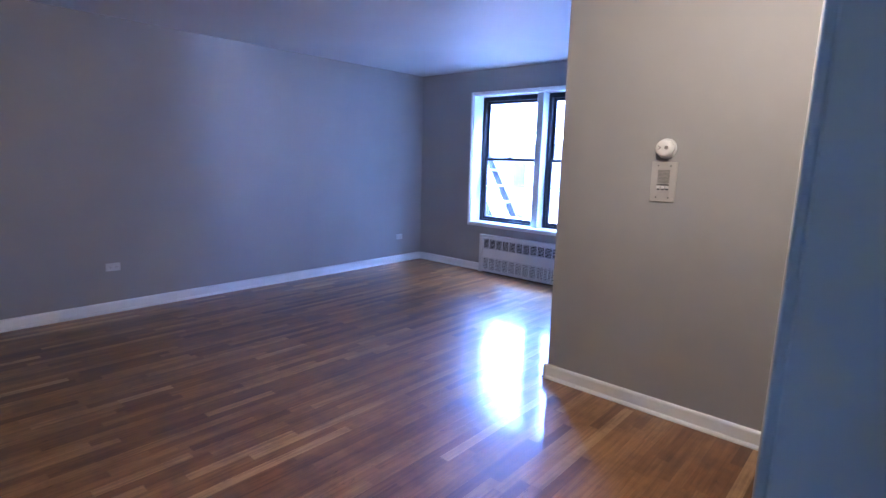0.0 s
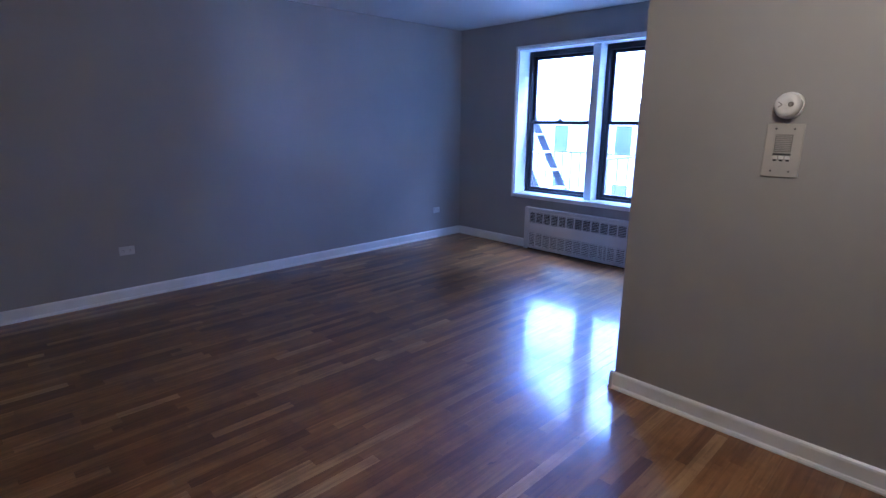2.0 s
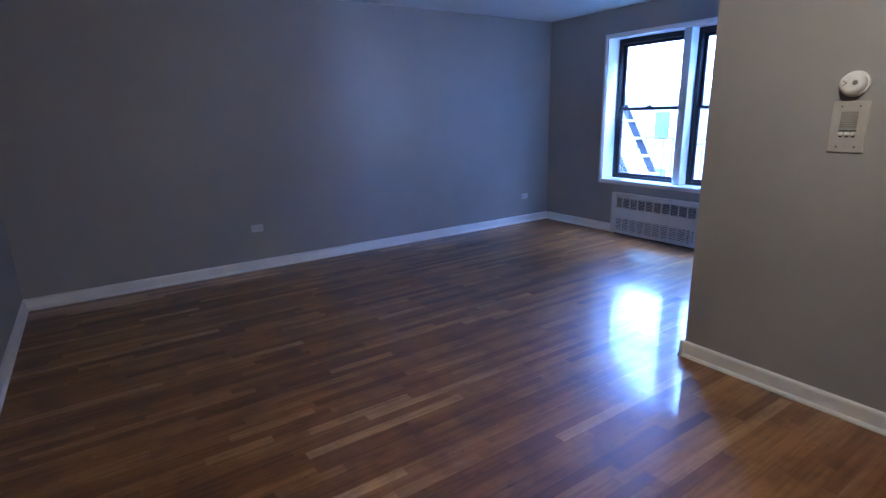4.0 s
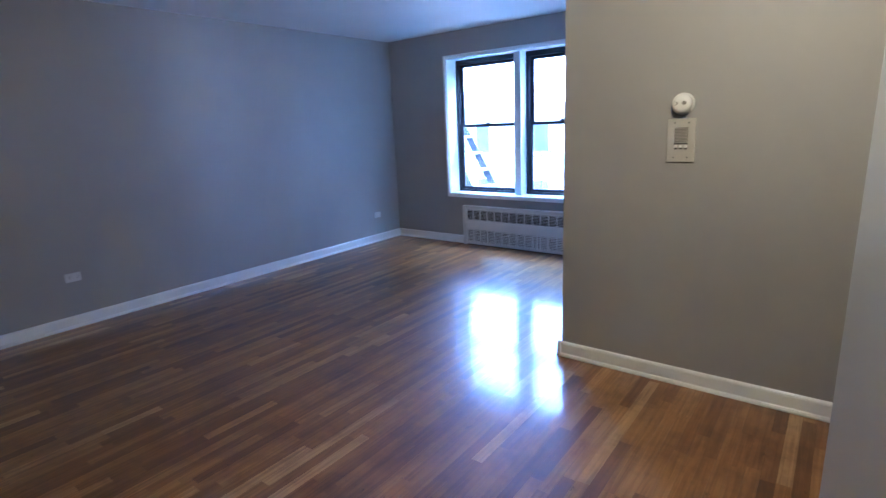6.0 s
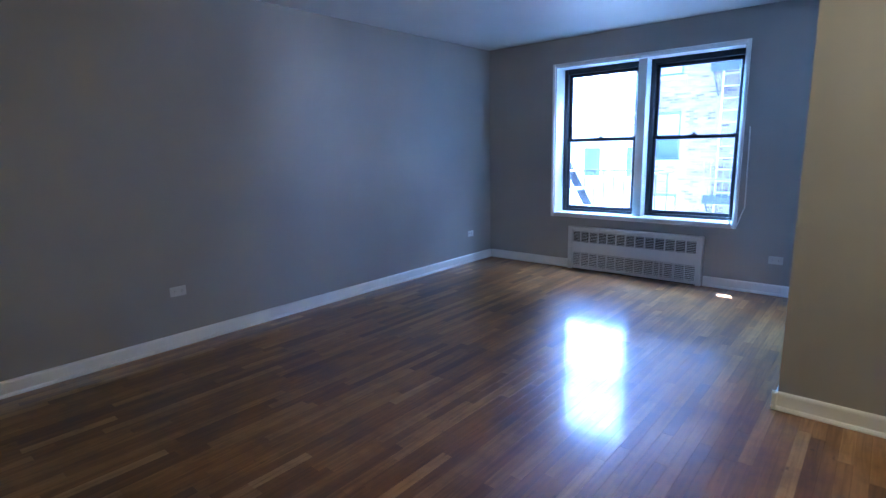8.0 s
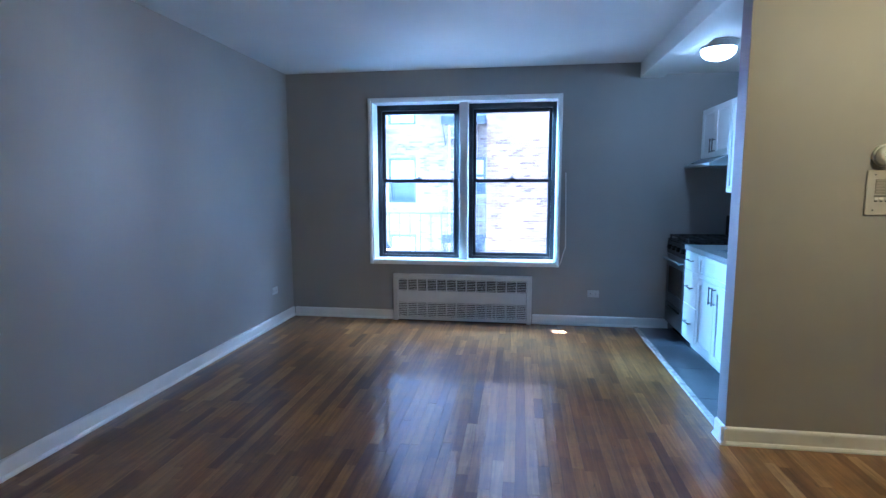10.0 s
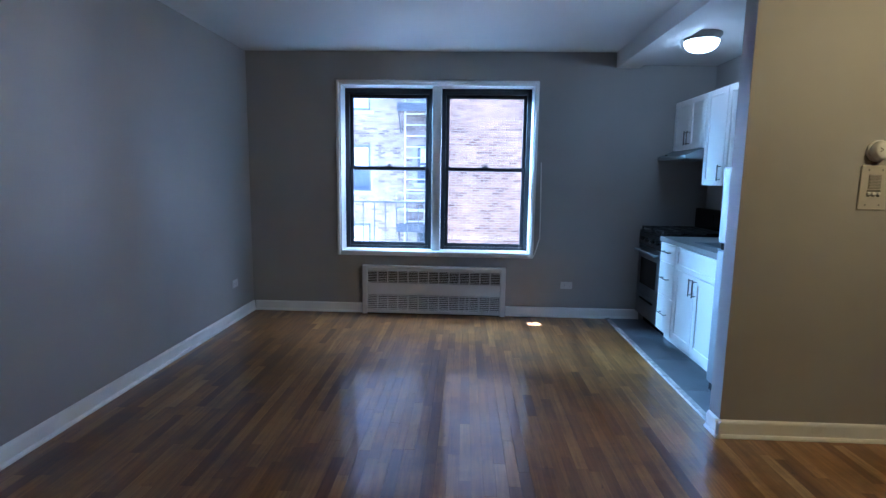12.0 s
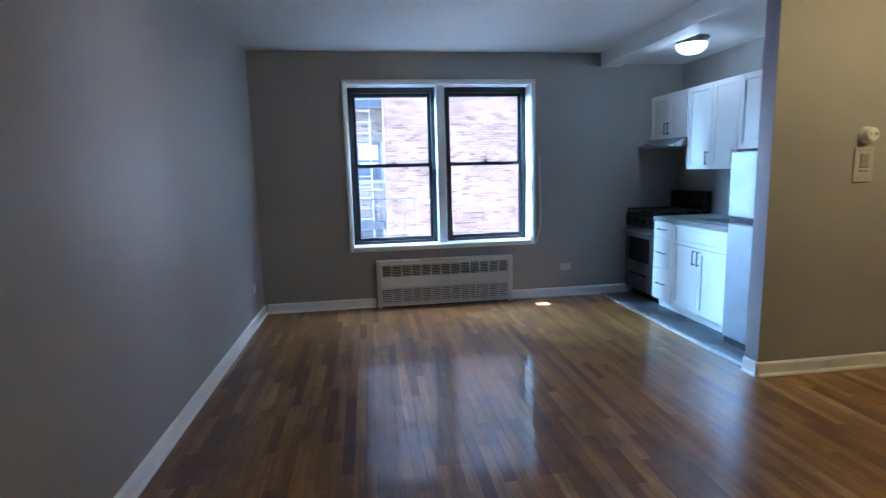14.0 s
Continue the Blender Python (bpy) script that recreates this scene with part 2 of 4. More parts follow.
BRICKP2 = brickwork("pink_brick_rest", False, (0.085, 0.044, 0.028), (0.215, 0.128, 0.076))
BRICKB = brickwork("buff_brick", False, (0.090, 0.068, 0.055), (0.215, 0.168, 0.132))
MORTAR = paint("pale_mortar", (0.165, 0.148, 0.128), (0.215, 0.195, 0.170), 3, 0.95, 0.2, 60)
STONE = paint("pale_stone_sill", (0.22, 0.21, 0.20), (0.28, 0.27, 0.255), 5, 0.8)
GREYFR = paint("grey_far_window_frame", (0.055, 0.06, 0.068), (0.085, 0.09, 0.10), 6, 0.5)
FARGL = paint("far_window_pane", (0.03, 0.04, 0.05), (0.07, 0.085, 0.10), 1.2, 0.30, 0.0)
BLINDM = paint("far_grey_blind", (0.36, 0.37, 0.38), (0.44, 0.45, 0.46), 8, 0.7)
FEIRON = paint("painted_iron_grey", (0.014, 0.018, 0.022), (0.030, 0.034, 0.040), 10, 0.6, 0.2, 90)
RAILG = paint("grey_rail_paint", (0.045, 0.048, 0.052), (0.085, 0.09, 0.095), 10, 0.55, 0.2, 90)
RAILP = paint("pale_rail_paint", (0.14, 0.145, 0.15), (0.22, 0.225, 0.23), 10, 0.55, 0.2, 90)
LADDERW = paint("white_ladder_paint", (0.26, 0.27, 0.28), (0.34, 0.35, 0.36), 8, 0.6, 0.1, 90)
SIDING = paint("white_siding", (0.34, 0.34, 0.34), (0.42, 0.42, 0.41), 2, 0.7)
YARD = paint("concrete_yard", (0.38, 0.38, 0.37), (0.48, 0.48, 0.46), 1.2, 0.9, 0.3, 30)


# ---- mesh helpers ----
def box(bm, x0, x1, y0, y1, z0, z1, bevel=0.0, seg=1):
    vs = [bm.verts.new((x, y, z)) for z in (min(z0, z1), max(z0, z1)) for y in (min(y0, y1), max(y0, y1)) for x in (min(x0, x1), max(x0, x1))]
    fs = [bm.faces.new([vs[i] for i in q]) for q in ((0, 2, 3, 1), (4, 5, 7, 6), (0, 1, 5, 4), (2, 6, 7, 3), (0, 4, 6, 2), (1, 3, 7, 5))]
    if bevel:
        bmesh.ops.bevel(bm, geom=list({e for f in fs for e in f.edges}), offset=bevel, segments=seg, affect='EDGES', profile=0.5)
    return bm


def boxes(*specs, bevel=0.0):
    bm = bmesh.new()
    for s in specs:
        box(bm, *s, bevel=bevel)
    return bm


def tube(points, r, sides=8, closed=False):
    """A round bar swept along points."""
    bm = bmesh.new()
    pts = [Vector(p) for p in points]
    rings = []
    for i, p in enumerate(pts):
        d = (pts[min(i + 1, len(pts) - 1)] - pts[max(i - 1, 0)]).normalized()
        u = d.cross(Vector((0, 0, 1)) if abs(d.z) < 0.9 else Vector((1, 0, 0))).normalized()
        v = d.cross(u)
        rings.append([bm.verts.new(p + r * (math.cos(2 * math.pi * k / sides) * u + math.sin(2 * math.pi * k / sides) * v)) for k in range(sides)])
    for a, b in zip(rings, rings[1:]):
        for k in range(sides):
            bm.faces.new((a[k], a[(k + 1) % sides], b[(k + 1) % sides], b[k]))
    bm.faces.new(rings[0][::-1]); bm.faces.new(rings[-1])
    bmesh.ops.recalc_face_normals(bm, faces=bm.faces)
    return bm


def lathe(profile, m, sides=40):
    """Turn (radius, height) pairs round the local z axis, then lay by m."""
    bm = bmesh.new()
    rings = [[bm.verts.new((r * math.cos(2 * math.pi * k / sides), r * math.sin(2 * math.pi * k / sides), h)) for k in range(sides)] for r, h in profile]
    for a, b in zip(rings, rings[1:]):
        for k in range(sides):
            bm.faces.new((a[k], a[(k + 1) % sides], b[(k + 1) % sides], b[k]))
    bm.faces.new(rings[0][::-1]); bm.faces.new(rings[-1])
    bmesh.ops.recalc_face_normals(bm, faces=bm.faces)
    for f in bm.faces:
        f.smooth = len(f.verts) == 4
    bmesh.ops.transform(bm, matrix=m, verts=bm.verts)
    return bm


def mesh_of(name, bm, material):
    me = bpy.data.meshes.new(name)
    bm.to_mesh(me)
    bm.free()
    me.materials.append(material)
    return me


def part(name, bm, material, parent=None, label=""):
    ob = new(name, mesh_of(name, bm, material))
    ob.parent = parent
    return tagged(ob, label)


def thing(name, at=(0, 0, 0), label="", category="", group="", kind=""):
    ob = new(name)
    ob.location = at
    ob.empty_display_size = 0.1
    return tagged(ob, label, category, group, kind)


def structure(name, bm, material, label, category):
    return tagged(part(name, bm, material), label, category, "", "structure")


# ---- shell of the flat ----
structure("wall_west", boxes((-0.2, 0, SOUTH - 0.2, WALLT, -0.1, H + 0.15)), WALL, "long plain grey painted living room wall", "wall")
structure("wall_north", boxes(
    (0, W0 + 0.03, 0, WALLT, -0.1, H + 0.15), (W1 - 0.03, KX + 0.2, 0, WALLT, -0.1, H + 0.15),
    (W0 + 0.03, W1 - 0.03, 0, WALLT, -0.1, WZ0 + 0.03), (W0 + 0.03, W1 - 0.03, 0, WALLT, WZ1 - 0.03, H + 0.15)),
    WALL, "grey painted window wall with one wide opening", "wall")
structure("wall_south", boxes((0, EAST + 1.6, SOUTH - 0.2, SOUTH, -0.1, H + 0.15)), WALL, "plain grey painted back wall", "wall")
structure("wall_partition", boxes((PX, EAST, PY, PY + PT, 0, H + 0.1)), WALL, "beige-grey painted partition between kitchen and entry", "wall")
structure("wall_kitchen", boxes((KX, KX + 0.2, PY + PT, 0, -0.1, H + 0.15)), WALL, "grey painted wall behind the kitchen units", "wall")
DY0, DY1 = -4.80, -4.05
structure("wall_east", boxes((EAST, EAST + 0.14, SOUTH, DY0, -0.1, H + 0.15), (EAST, EAST + 0.14, DY1, PY + PT, -0.1, H + 0.15),
                             (EAST, EAST + 0.14, DY0, DY1, 2.08, H + 0.15)), WALL, "grey painted entry wall with a door opening", "wall")
structure("wall_corridor", boxes((EAST + 1.5, EAST + 1.6, SOUTH, PY, -0.1, H + 0.15), (EAST + 0.14, EAST + 1.5, PY, PY + 0.1, -0.1, H + 0.15)), WALL, "plain corridor walls outside the entrance", "wall")
structure("ceiling", boxes((-0.2, EAST + 1.6, SOUTH - 0.2, WALLT, H, H + 0.2)), CEIL, "smooth white painted ceiling", "ceiling")
structure("ceiling_kitchen", boxes((PX + 0.20, KX, PY + PT, 0, 2.475, H)), CEIL, "lower white painted kitchen ceiling", "ceiling")
structure("beam", boxes((PX - 0.012, PX + 0.20, PY + PT, 0, 2.445, H)), CEIL, "white painted beam above the kitchen opening", "beam")
structure("subfloor", boxes((0, PX + 0.015, SOUTH, 0, -0.1, -0.012), (PX + 0.015, EAST + 1.6, SOUTH, PY, -0.1, -0.012)), GAP, "dark gaps under the wooden floor", "floor")
tile_bed = structure("floor_kitchen", boxes((PX + 0.015, KX, PY, 0, -0.1, -0.004)), GROUT, "dark slate-blue tiled kitchen floor", "floor")


def baseboard(name, a, b, inward, label="white painted baseboard with shoe moulding"):
    """A moulded board along a-b; inward is the unit normal into the room."""
    prof = [(0, 0), (0.026, 0), (0.026, 0.008), (0.020, 0.018), (0.014, 0.022), (0.014, 0.082), (0.011, 0.092), (0.005, 0.098), (0, 0.1)]
    bm = bmesh.new()
    n = Vector((*inward, 0))
    rings = [[bm.verts.new(Vector((*p, 0)) + n * d + Vector((0, 0, h))) for d, h in prof] for p in (a, b)]
    k = len(prof)
    for i in range(k):
        bm.faces.new((rings[0][i], rings[0][(i + 1) % k], rings[1][(i + 1) % k], rings[1][i]))
    bm.faces.new(rings[0]); bm.faces.new(rings[1][::-1])
    bmesh.ops.recalc_face_normals(bm, faces=bm.faces)
    structure(name, bm, TRIM, label, "baseboard")


RX0, RX1, RZ = 1.15, 2.600, 0.500
baseboard("baseboard_1", (0, SOUTH), (0, 0), (1, 0))
baseboard("baseboard_2", (0.026, 0), (RX0 - 0.01, 0), (0, -1))
baseboard("baseboard_3", (RX1 + 0.01, 0), (3.945, 0), (0, -1))
baseboard("baseboard_4", (PX - 0.026, PY), (EAST, PY), (0, -1))
baseboard("baseboard_5", (PX, PY - 0.026), (PX, PY + PT), (-1, 0))
baseboard("baseboard_6", (0.026, SOUTH), (EAST, SOUTH), (0, 1))
baseboard("baseboard_7", (EAST, DY1 + 0.07), (EAST, PY - 0.026), (-1, 0))
structure("threshold", boxes((PX + 0.015, PX + 0.060, PY + PT, -0.002, -0.004, 0.012), bevel=0.004), MARBLE, "narrow white marble saddle between wood and tile", "threshold")
structure("trim_ceiling", boxes((PX - 0.003, EAST, PY - 0.006, PY, H - 0.014, H)), TRIM, "thin caulked bead where partition meets ceiling", "trim")


# ---- window ----
def window():
    w = thing("window_1", ((W0 + W1) / 2, 0, WZ0), "wide white-cased window with two black double-hung units", "window", kind="structure")
    inv = Matrix.Translation((-(W0 + W1) / 2, 0, -WZ0))

    def p(name, bm, mat, parent=w, label=""):
        bmesh.ops.transform(bm, matrix=inv, verts=bm.verts)
        return part(name, bm, mat, parent, label)
    t = 0.032
    p("casing", boxes((W0, W0 + t, -0.018, 0, WZ0, WZ1), (W1 - t, W1, -0.018, 0, WZ0, WZ1), (W0 + t, W1 - t, -0.018, 0, WZ1 - t, WZ1), (W0 + t, W1 - t, -0.018, 0, WZ0, WZ0 + 0.012), bevel=0.004), TRIM, label="flat white window casing")
    d = 0.235
    p("reveal", boxes((W0 + 0.022, W0 + t + 0.012, 0, d + 0.1, WZ0 + 0.022, WZ1 - 0.022), (W1 - t - 0.012, W1 - 0.022, 0, d + 0.1, WZ0 + 0.022, WZ1 - 0.022),
                      (W0 + t + 0.012, W1 - t - 0.012, 0, d + 0.1, WZ1 - t - 0.012, WZ1 - 0.022)), TRIM, label="deep white window reveal")
    p("window_sill", boxes((W0 + t + 0.012, W1 - t - 0.012, -0.03, d + 0.1, WZ0 + 0.012, WZ0 + 0.05), bevel=0.004), TRIM, label="white painted window sill")
    mid = (W0 + W1) / 2
    p("mullion", boxes((mid - 0.045, mid + 0.045, 0.07, d + 0.08, WZ0 + 0.05, WZ1 - t - 0.012), bevel=0.004), TRIM, label="white centre mullion")
    zb, zt = WZ0 + 0.05, WZ1 - t - 0.012
    zm = 1.475
    for x0, x1 in ((W0 + t + 0.012, mid - 0.045), (mid + 0.045, W1 - t - 0.012)):
        f = 0.042
        y0, y1 = d - 0.04, d + 0.06
        fr = p("window_frame", boxes((x0, x0 + f, y0, y1, zb, zt), (x1 - f, x1, y0, y1, zb, zt), (x0 + f, x1 - f, y0, y1, zt - 0.055, zt), (x0 + f, x1 - f, y0, y1, zb, zb + 0.03), bevel=0.003), BLACKAL, label="black aluminium frame")
        s = 0.034
        a, b = x0 + f, x1 - f
        # upper sash outside, lower sash inside
        for ya, za, zc in ((d + 0.022, zm - 0.02, zt - 0.055), (d - 0.012, zb + 0.03, zm + 0.02)):
            p("sash", boxes((a, a + s, ya - 0.015, ya + 0.015, za, zc), (b - s, b, ya - 0.015, ya + 0.015, za, zc), (a + s, b - s, ya - 0.015, ya + 0.015, zc - 0.036, zc), (a + s, b - s, ya - 0.015, ya + 0.015, za, za + 0.036), bevel=0.003), BLACKAL, fr)
            pane = p("pane", boxes((a + s - 0.004, b - s + 0.004, ya - 0.003, ya + 0.003, za + 0.03, zc - 0.03)), GLASS, fr, "clear glass pane")
            pane.visible_shadow = False
        c = (a + b) / 2
        p("latch", boxes((c - 0.035, c + 0.035, d - 0.03, d - 0.005, zm + 0.02, zm + 0.03), (c - 0.012, c + 0.018, d - 0.036, d - 0.01, zm + 0.03, zm + 0.045), bevel=0.002), BLACKAL, fr, "small sash latch")
        for e in (a + 0.03, b - 0.03):
            p("tilt_latch", boxes((e - 0.025, e + 0.025, d - 0.028, d - 0.006, zm + 0.02, zm + 0.028), bevel=0.002), BLACKAL, fr)


window()
cord = part("blind_cord", tube([(2.915 + 0.012 * math.sin(z * 2.1), -0.006 - 0.012 * math.sin((1.55 - z) * 2), z) for z in np.linspace(1.55, 0.80, 12)] +
                               [(2.915 - 0.11 * u, -0.03, 0.80 - 0.20 * math.sin(u * 2.6) ** 0.8) for u in np.linspace(0.08, 1.0, 10)], 0.0060, 6), CORDM)
tagged(cord, "thin white looped cord hanging beside the window", "cord")


# ---- convector cover under the window ----
def radiator_cover():
    r = thing("radiator_cover", ((RX0 + RX1) / 2, -0.03, 0), "long white enamelled radiator cover with two rows of louvres", "radiator")
    inv = Matrix.Translation((-(RX0 + RX1) / 2, 0.03, 0))

    def p(name, bm, mat, parent=r, label=""):
        bmesh.ops.transform(bm, matrix=inv, verts=bm.verts)
        return part(name, bm, mat, parent, label)
    yf = -0.06
    # Black sheet: shade behind the louvres is put into its colour.
    p("back", boxes((RX0 + 0.03, RX1 - 0.03, -0.02, -0.004, 0.02, RZ - 0.03)), SHADEIN)
    p("surround", boxes((RX0, RX0 + 0.05, yf - 0.006, -0.002, 0.0, RZ), (RX1 - 0.05, RX1, yf - 0.006, -0.002, 0.0, RZ), (RX0 + 0.05, RX1 - 0.05, yf - 0.006, -0.002, RZ - 0.035, RZ), bevel=0.004), RAD, label="white enamelled surround")
    x0, x1 = RX0 + 0.052, RX1 - 0.052
    zs = ((0.045, 0.20), (0.325, 0.445))
    p("front_panel", boxes((x0, x1, yf, yf + 0.012, 0.012, zs[0][0]), (x0, x1, yf, yf + 0.012, zs[0][1], zs[1][0]), (x0, x1, yf, yf + 0.012, zs[1][1], RZ - 0.037), bevel=0.002), RAD)
    n = 13
    step = (x1 - x0) / n
    for za, zb in zs:
        for i in range(n + 1):
            c = x0 + i * step
            p("stile", boxes((max(x0, c - 0.006), min(x1, c + 0.006), yf, yf + 0.010, za, zb)), RAD)
        for i in range(n):
            bm = bmesh.new()
            m = 8 if za < 0.2 else 7
            for k in range(m):
                z = za + (k + 0.5) * (zb - za) / m
                h = 0.0050 if za < 0.2 else 0.0024
                box(bm, x0 + i * step + 0.006, x0 + (i + 1) * step - 0.006, yf + 0.002, yf + 0.012, z - h, z + h)
            p("louvre", bm, RAD)
    xa = x0 + 9.55 * step
    p("valve_door", boxes((xa, xa + 0.012, yf - 0.006, yf + 0.002, 0.02, 0.215), (xa + 0.135, xa + 0.147, yf - 0.006, yf + 0.002, 0.02, 0.215), (xa, xa + 0.147, yf - 0.006, yf + 0.002, 0.203, 0.215), (xa, xa + 0.147, yf - 0.006, yf + 0.002, 0.02, 0.032)), RAD, label="small valve access door")
    # Bottom of the cover, in the same painted shade.
    p("base", boxes((RX0 + 0.05, RX1 - 0.05, yf + 0.01, -0.004, 0, 0.012)), SHADEIN)


radiator_cover()


# ---- wall fittings ----
def outlet(m):
    o = thing("wall_outlet", label="white double power outlet low on the wall", category="outlet", group="power outlets")
    plate = part("cover_plate", boxes((-0.058, 0.058, -0.007, 0, -0.036, 0.036), bevel=0.003), OUTLETW, o)
    for s in (-1, 1):
        soc = part("socket", lathe([(0.017, 0), (0.017, 0.003), (0.015, 0.004)], pose(s * 0.026, -0.006, 0, 90, 0, 0), 20), OUTLETW, o)
        part("slots", boxes((s * 0.026 - 0.007, s * 0.026 + 0.001, -0.0105, -0.009, 0.005, 0.0075), (s * 0.026 - 0.006, s * 0.026 + 0.001, -0.0105, -0.009, -0.0075, -0.005), (s * 0.026 + 0.006, s * 0.026 + 0.010, -0.0105, -0.009, -0.002, 0.002)), SHADEIN, soc)
    part("screw", lathe([(0.0035, 0), (0.0035, 0.001), (0.002, 0.0015)], pose(0, -0.007, 0, 90, 0, 0), 10), NICKEL, o)
    o.matrix_basis = m
    return o


first = outlet(pose(3.215, 0, 0.33))
copy_thing(first, pose(0, -4.00, 0.42, 0, 0, 90))
copy_thing(first, pose(0, -0.435, 0.36, 0, 0, 90))


def intercom():
    o = thing("intercom_panel", (4.255, PY, 1.262), "ivory intercom plate with speaker grille and three buttons", "intercom")
    part("plate", boxes((-0.07, 0.07, -0.009, 0, 0, 0.225), bevel=0.003), IVORY, o)
    gr = part("speaker", boxes((-0.032, 0.032, -0.0115, -0.009, 0.108, 0.180), bevel=0.001), GREYPL, o, "square grey speaker grille")
    for i in range(9):
        part("slat", boxes((-0.029, 0.029, -0.0140, -0.0115, 0.111 + i * 0.0076, 0.1145 + i * 0.0076)), CHIMEM, gr)
    part("label_strip", boxes((-0.034, 0.034, -0.0105, -0.009, 0.094, 0.101)), DARKNI, o, "dark strip under the grille")
    for x in (-0.024, 0, 0.024):
        bt = part("button", boxes((x - 0.009, x + 0.009, -0.017, -0.009, 0.076, 0.090), bevel=0.002), PLASTIC, o)
        part("slot", boxes((x - 0.006, x + 0.006, -0.0102, -0.009, 0.068, 0.075)), SHADEIN, bt)
    for x in (-0.034, 0.034):
        for z in (0.026, 0.203):
            part("screw", lathe([(0.0045, 0), (0.0045, 0.001), (0.003, 0.002)], pose(x, -0.009, z, 90, 0, 0), 12), DARKNI, o)


intercom()


def alarm():
    o = thing("round_alarm", (4.255, PY, 1.560), "round white plastic alarm on the wall above the intercom", "alarm")
    part("base", lathe([(0.055, 0), (0.055, 0.012), (0.052, 0.016)], pose(0, 0, 0, 90, 0, 0), 48), PLASTIC, o)
    d = part("dome", lathe([(0.049, 0.016), (0.048, 0.038), (0.045, 0.050), (0.038, 0.057), (0.026, 0.059)], pose(0, 0, 0, 90, 0, 0), 48), PLASTIC, o)
    part("test_button", lathe([(0.010, 0.058), (0.010, 0.0615), (0.007, 0.063)], pose(0.016, 0, 0.004, 90, 0, 0), 20), GREYPL, d)
    for i in range(5):
        a = radians(120 + i * 30)
        part("ridge", boxes((0.016 + 0.019 * math.cos(a) - 0.0035, 0.016 + 0.019 * math.cos(a) + 0.0035, -0.0615, -0.054, 0.004 + 0.019 * math.sin(a) - 0.0035, 0.004 + 0.019 * math.sin(a) + 0.0035), bevel=0.001), PLASTIC, d)
    for z, tilt in ((0.008, 35), (-0.003, -35)):
        bm = boxes((-0.009, 0.009, -0.0605, -0.055, -0.0018, 0.0018))
        bmesh.ops.transform(bm, matrix=pose(-0.022, 0, z, 0, tilt, 0), verts=bm.verts)
        part("vent", bm, GREYPL, d)


alarm()
chime = thing("door_chime", (5.05, PY, 1.97), "beige-grey box of a door chime high on the wall", "door chime")
part("cover", boxes((-0.07, 0.07, -0.055, 0, 0, 0.24), bevel=0.006), CHIMEM, chime)
part("lip", boxes((-0.073, 0.073, -0.058, 0, -0.006, 0.004), bevel=0.002), CHIMEM, chime)


# ---- entrance door, standing open into the room ----
def entrance_door():
    d = thing("entrance_door", (EAST - 0.02, DY1, 0), "pale grey-white painted entrance door standing open", "door")
    L = 0.80
    part("leaf", boxes((0.0, L, -0.022, 0.022, 0.008, 2.04), bevel=0.003), DOORW, d)
    for z in (0.25, 1.05, 1.8):
        part("hinge", tube([(-0.004, 0.026, z - 0.05), (-0.004, 0.026, z + 0.05)], 0.007, 10), NICKEL, d)
    part("latch_plate", boxes((L, L + 0.002, -0.013, 0.013, 1.15, 1.30)), NICKEL, d, "brass-grey latch plate on the door edge")
    ang = math.degrees(math.atan2(-3.31 - DY1, 5.02 - (EAST - 0.02)))
    d.matrix_basis = pose(EAST - 0.02, DY1, 0, 0, 0, ang)


entrance_door()
structure("door_jamb", boxes((5.213, EAST, -4.80, -4.70, 0, 2.14), (5.200, 5.213, -4.79, -4.715, 0, 2.14), bevel=0.003), JAMB, "blue painted steel jamb beside the entrance", "door frame")
structure("door_casing", boxes((EAST - 0.016, EAST, DY0 - 0.07, DY0, 0, 2.15), (EAST - 0.016, EAST, DY1 + 0.01, DY1 + 0.07, 0, 2.15), (EAST - 0.016, EAST, DY0, DY1 + 0.01, 2.08, 2.15), bevel=0.003), TRIM, "white casing round the entrance door", "door frame")


# ---- kitchen ----
def pull(parent, a, b, out, name="handle"):
    """Square bar pull from a to b, standing off by the vector out."""
    a, b, out = Vector(a), Vector(b), Vector(out)
    d = (b - a).normalized() * 0.012
    bm = tube([a - d + out, b + d + out], 0.0052, 8)
    h = part(name, bm, DARKNI, parent, "brushed nickel bar handle")
    for q in (a, b):
        part("post", tube([q, q + out], 0.0042, 8), DARKNI, h)


def shaker(name, parent, x, y0, y1, z0, z1, rail=0.055):
    """A shaker front lying in the plane x, facing -x."""
    ya, yb = min(y0, y1), max(y0, y1)
    o = part(name, boxes((x - 0.019, x, ya, ya + rail, z0, z1), (x - 0.019, x, yb - rail, yb, z0, z1), (x - 0.019, x, ya + rail, yb - rail, z1 - rail, z1), (x - 0.019, x, ya + rail, yb - rail, z0, z0 + rail), bevel=0.0015), CAB, parent)
    part("panel", boxes((x - 0.010, x - 0.002, ya + rail - 0.003, yb - rail + 0.003, z0 + rail - 0.003, z1 - rail + 0.003)), CAB, o)
    return o


BX = 3.923      # cabinet fronts
def base_unit(name, y0, y1, label):
    u = thing(name, (0, 0, 0), label, "cabinet", "kitchen base units")
    part("body", boxes((BX + 0.002, KX - 0.004, y1 + 0.002, y0 - 0.002, 0.10, 0.868)), CAB, u)
    part("toe_kick", boxes((BX + 0.06, BX + 0.075, y1 + 0.002, y0 - 0.002, 0.0, 0.10)), CAB, u)
    return u


